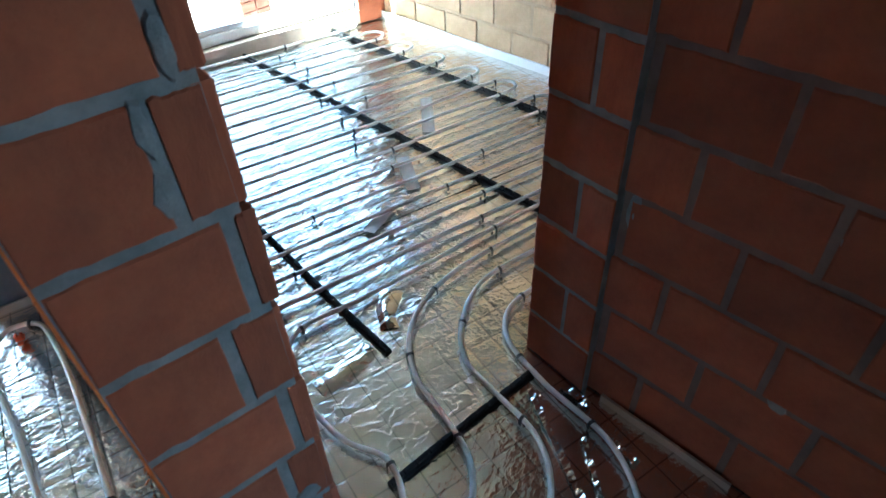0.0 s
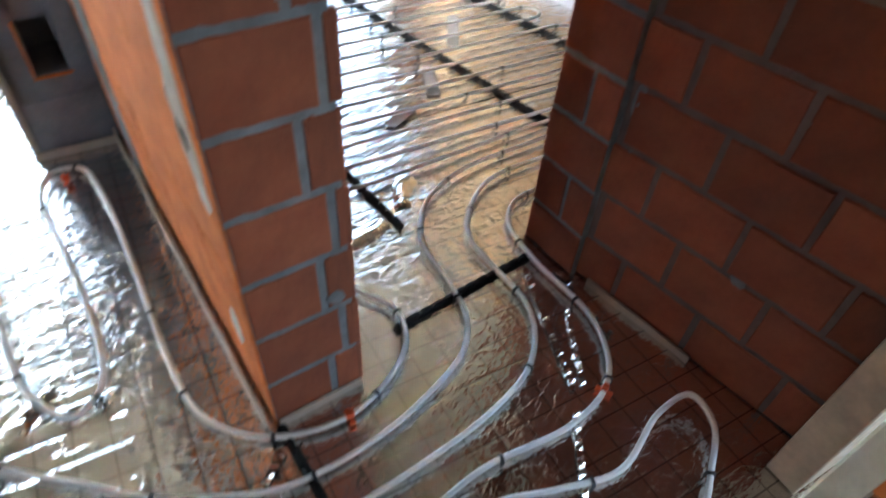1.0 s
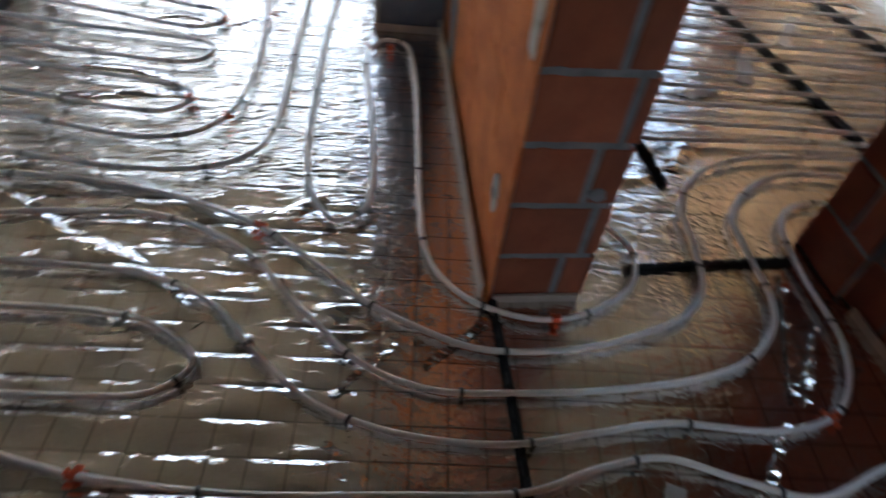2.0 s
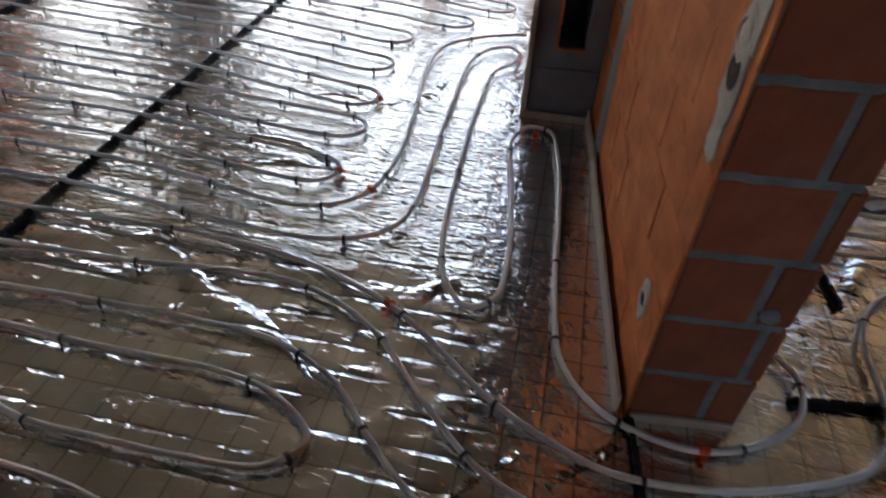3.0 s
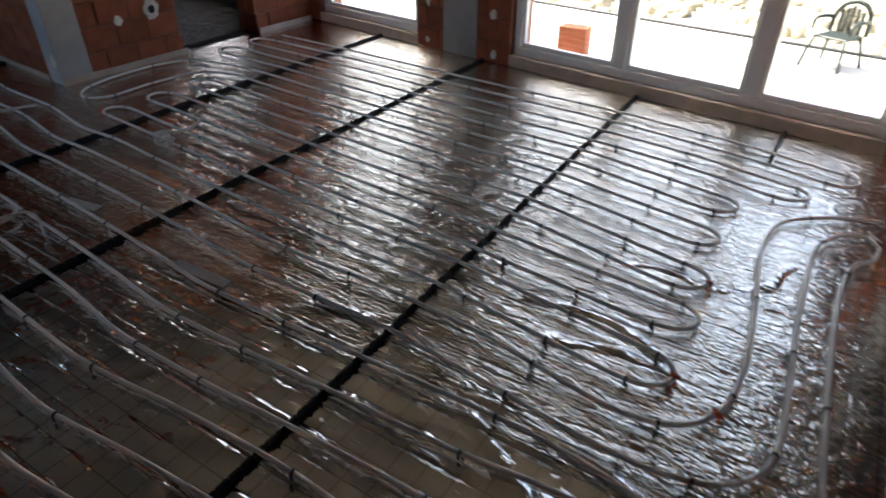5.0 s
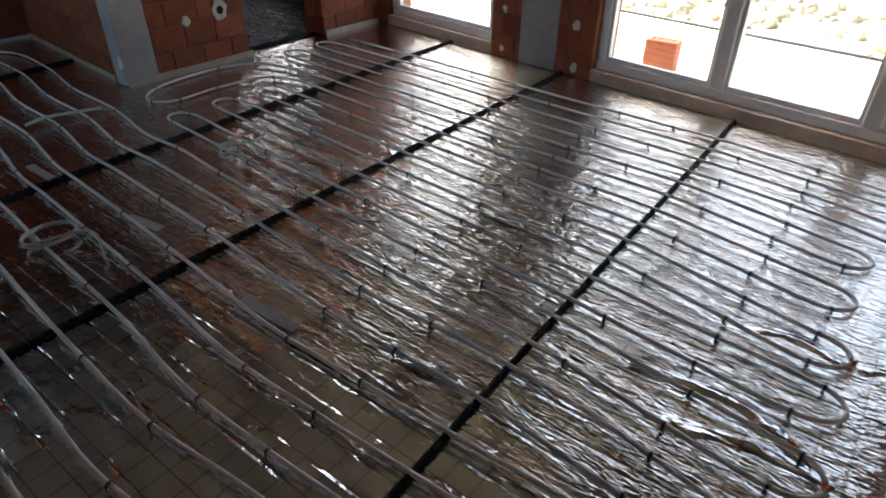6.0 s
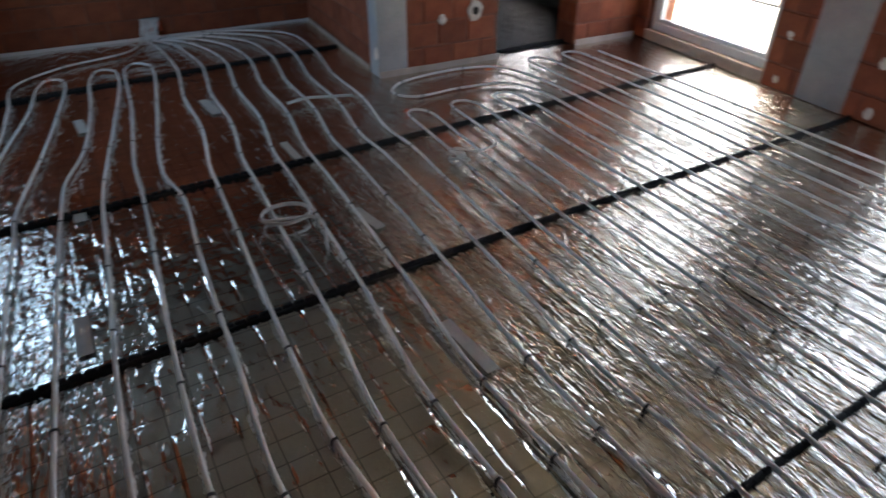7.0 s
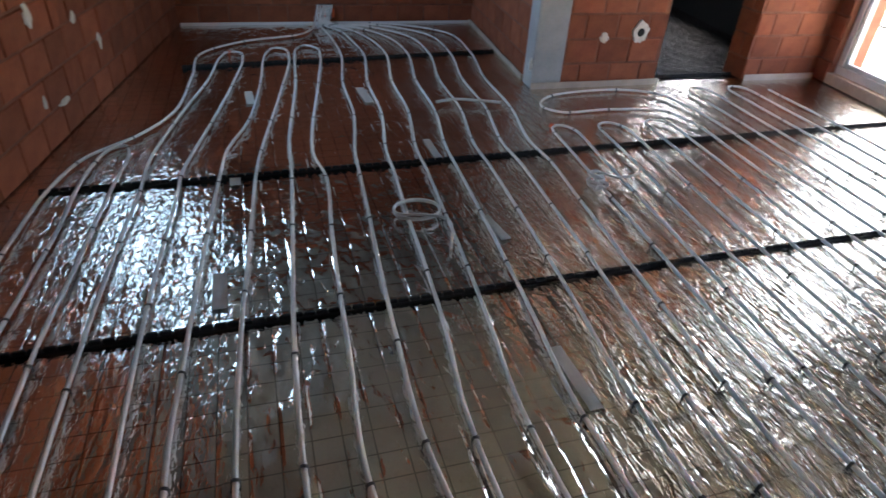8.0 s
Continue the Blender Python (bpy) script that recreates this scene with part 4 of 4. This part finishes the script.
def socket_hole(m, r, w, h, label):
    """A round box hole in a ragged white filler patch; local -y looks out of the wall."""
    root = empty("socket_hole", label, "socket", m, "wall box holes")
    rng = random.Random(int(w * 1000 + h * 777))
    n = 22
    bm = bmesh.new()
    inner = [bm.verts.new((r * math.cos(2 * math.pi * k / n), -0.011, r * math.sin(2 * math.pi * k / n))) for k in range(n)]
    outer = [bm.verts.new((w * (0.8 + 0.35 * rng.random()) * math.cos(2 * math.pi * k / n), -0.008, h * (0.8 + 0.35 * rng.random()) * math.sin(2 * math.pi * k / n))) for k in range(n)]
    rim = [bm.verts.new((v.co.x * 1.06, 0.004, v.co.z * 1.06)) for v in outer]
    deep = [bm.verts.new((v.co.x, 0.0, v.co.z)) for v in inner]
    for k in range(n):
        j = (k + 1) % n
        for a, b in ((inner, outer), (outer, rim), (deep, inner)):
            bm.faces.new((a[k], a[j], b[j], b[k]))
    part("filler", bm, FILLER, root, "ragged white filler")
    bm = bmesh.new()
    bmesh.ops.create_circle(bm, cap_ends=True, segments=n, radius=r * 1.01, matrix=pose(0, -0.0075, 0, 90, 0, 0))
    part("hole", bm, DARK, root, "dark round hole")
    return root


ANG = math.degrees(math.atan2(0.33, 3.75))
def on_between(x, z):
    return pose(x, -0.015 + 0.088 * x, z, 0, 0, ANG)


socket_hole(on_between(-0.16, 0.30), 0.022, 0.035, 0.07, "small box hole in white filler low on the wall")
socket_hole(on_between(-0.02 - 0.07, 0.98), 0.036, 0.055, 0.13, "box hole with a white filler chase over it")
socket_hole(on_between(-0.105, 1.045), 0.032, 0.045, 0.055, "second box hole adjoining the first in filler")
for x, z in ((-2.59, 0.45), ):
    socket_hole(pose(x, -6.46, z, 0, 0, 180), 0.036, 0.075, 0.09, "round box hole in white filler on the block wall")


def filler_patch(m, w, h, label="smear of white filler on the wall", mat=FILLER):
    rng = random.Random(int(w * 999 + h * 555 + m.translation.x * 100))
    bm = bmesh.new()
    n = 14
    rim = [bm.verts.new((w * (0.7 + 0.4 * rng.random()) * math.cos(2 * math.pi * k / n), 0.004, h * (0.7 + 0.4 * rng.random()) * math.sin(2 * math.pi * k / n))) for k in range(n)]
    top = bm.verts.new((0, -0.009, 0))
    mid = [bm.verts.new((v.co.x * 0.8, -0.0065, v.co.z * 0.8)) for v in rim]
    for k in range(n):
        j = (k + 1) % n
        bm.faces.new((rim[k], rim[j], mid[j], mid[k]))
        bm.faces.new((mid[k], mid[j], top))
    ob = thing("filler_patch", bm, mat, label, "filler", "filler patches")
    ob.matrix_world = m


filler_patch(pose(-2.25, -6.46, 0.41, 0, 0, 180), 0.045, 0.05)
filler_patch(pose(-1.60, -6.44, 0.20, 0, 0, 180), 0.02, 0.06)
for x, z in ((3.32, 0.42), (4.12, 0.44), (3.30, 0.07), (4.14, 0.08), (0.03, 0.40), (0.05, 0.10)):
    filler_patch(FAC @ pose(x, 0.007, z, 0, 0, 180), 0.05, 0.055)
for y, z, w, h in ((-5.75, 0.28, 0.03, 0.05), (-6.0, 0.20, 0.10, 0.03), (-6.73, 0.38, 0.04, 0.07), (-5.85, 0.75, 0.05, 0.09), (-6.4, 0.62, 0.04, 0.05)):
    filler_patch(EAST @ pose(-(y + 3.0) * 1.014, -0.009, z), w, h)


# concrete core in the pier between the glazed doors
core = thing("pier_core", boxes(((3.50, 0.0, 0), (3.92, 0.02, TOP)), bevel=0.004), CONCRETE, "grey concrete core of the brick pier", "pillar", kind="structure")
core.matrix_world = FAC

# mortar squeezed out of the joints on the door post and the hall wall
for y, z, w, h in ((0.188, 1.27, 0.022, 0.05), (0.19, 1.37, 0.014, 0.05), (0.23, 0.44, 0.035, 0.03), (0.245, 1.46, 0.016, 0.05)):
    filler_patch(pose(0.0, -0.015, 0, 0, 0, ANG) @ pose(0.0, y, z, 0, 0, 90), w, h, "grey mortar smear on the brick door post", MORTAR)
for x, z, w, h in ((-0.05, 0.75, 0.03, 0.08), (-0.03, 0.55, 0.015, 0.07), (0.13, 1.30, 0.03, 0.08), (0.40, 0.92, 0.02, 0.06), (0.42, 0.40, 0.03, 0.03)):
    filler_patch(pose(x, 1.19 + 0.19 * (x + 0.09), z, 0, 0, 11), w, h, "grey mortar smear on the hall wall", MORTAR)
for x, z, w, h in ((-0.30, 0.75, 0.05, 0.02), (-1.0, 0.55, 0.04, 0.08), (-0.75, 1.1, 0.03, 0.10), (-0.45, 1.25, 0.06, 0.03)):
    filler_patch(on_between(x, z), w, h, "pale filler smear on the orange wall", SLURRY)

filler_patch(on_between(-0.085, 0.85), 0.05, 0.09, "white filler under the box hole")


def chase(m, height, label):
    """A filled cable chase running up the wall, its edges ragged."""
    bm = bmesh.new()
    rows = []
    for k in range(28):
        z = height * k / 27
        a, b = -0.052 + 0.018 * noise.noise((z * 14, 7, 1)), 0.046 + 0.020 * noise.noise((z * 12, 8, 1))
        rows.append([bm.verts.new(q) for q in ((a, 0.004, z), (a + 0.006, -0.0075, z), (0.004 * noise.noise((z * 20, 9, 1)), -0.0065, z), (b - 0.006, -0.0085, z), (b, 0.004, z))])
    for p, q in zip(rows, rows[1:]):
        for k in range(4):
            bm.faces.new((p[k], p[k + 1], q[k + 1], q[k]))
    ob = thing("filled_chase", bm, FILLER, label, "filler", "filler patches")
    ob.matrix_world = m


chase(on_between(-0.075, 1.03), 1.5, "cable chase filled with pale grey mortar above the box hole")


# holes where the heating pipes enter the back wall, with dark and red sleeves
def wall_mouth():
    root = empty("pipe_mouth", "dark rough mouth in the wall where heating pipes enter", "wall hole", pose(-0.19, -8.803, 0.11, 0, 0, 180))
    rng = random.Random(77)
    bm = bmesh.new()
    n = 14
    bm.faces.new([bm.verts.new((0.11 * (0.8 + 0.35 * rng.random()) * math.cos(2 * math.pi * k / n), -0.004, 0.10 * (0.8 + 0.35 * rng.random()) * math.sin(2 * math.pi * k / n) + 0.02)) for k in range(n)])
    part("opening", bm, DARK, root)
    for j, mat in enumerate((STAPLE, CLIP, STAPLE, STAPLE, CLIP)):
        x = -0.05 + 0.03 * j
        part("sleeve", tube(bmesh.new(), [Vector((x, -0.075, -0.03)), Vector((x + 0.006, -0.055, 0.0)), Vector((x + 0.012, -0.035, 0.05))], 0.0135), mat, root, "dark red sleeve" if mat is CLIP else "dark sleeve", smooth=True)


wall_mouth()


# narrow offcuts of clear film on the hall floor, curling off it
def film_strip(a, b, width, seed):
    rng = random.Random(seed)
    a, b = Vector((*a, 0.0)), Vector((*b, 0.0))
    way = (b - a).normalized()
    side = Vector((-way.y, way.x, 0)) * width / 2
    bm = bmesh.new()
    rows = []
    n = max(6, int((b - a).length / 0.012))
    for k in range(n + 1):
        q = a.lerp(b, k / n)
        z, twist = 0.008 + 0.007 * rng.random(), rng.uniform(-0.006, 0.006)
        rows.append((bm.verts.new(q + side + Vector((0, 0, z + twist))), bm.verts.new(q - side + Vector((0, 0, z - twist)))))
    top = [bm.faces.new((p[0], p[1], q[1], q[0])) for p, q in zip(rows, rows[1:])]
    low = bmesh.ops.extrude_face_region(bm, geom=top)
    bmesh.ops.translate(bm, verts=[v for v in low["geom"] if isinstance(v, bmesh.types.BMVert)], vec=(0, 0, -0.001))
    thing("film_strip", bm, FOIL, "narrow shiny film offcut curling on the hall floor", "film offcut", "film offcuts")


film_strip((-0.18, 1.01), (0.33, 0.85), 0.022, 1)
film_strip((0.06, 1.03), (0.33, 0.885), 0.016, 2)
film_strip((0.10, 1.10), (0.22, 1.10), 0.02, 3)
film_strip((-0.13, 1.11), (-0.02, 1.13), 0.03, 4)
film_strip((0.40, 0.80), (0.62, 0.66), 0.02, 5)
film_strip((0.27, -0.22), (0.10, -0.03), 0.024, 6)
film_strip((0.37, -0.47), (0.20, -0.30), 0.016, 7)
film_strip((0.03, -0.05), (0.10, 0.02), 0.02, 8)


# bricks piled on the terrace before the small room
def brick_pile(x, y, turn):
    root = empty("brick_pile", "pile of dusty brown bricks on the sunlit terrace", "brick pile", pose(x, y, 0.012, 0, 0, turn))
    for layer in range(5):
        for k in range(2):
            part("brick", boxes(((-0.12, -0.125 + 0.13 * k, 0.075 * layer), (0.12, -0.005 + 0.13 * k, 0.075 * layer + 0.068)), bevel=0.004), RED_MORTAR, root)


brick_pile(-3.971, 1.415, 15)
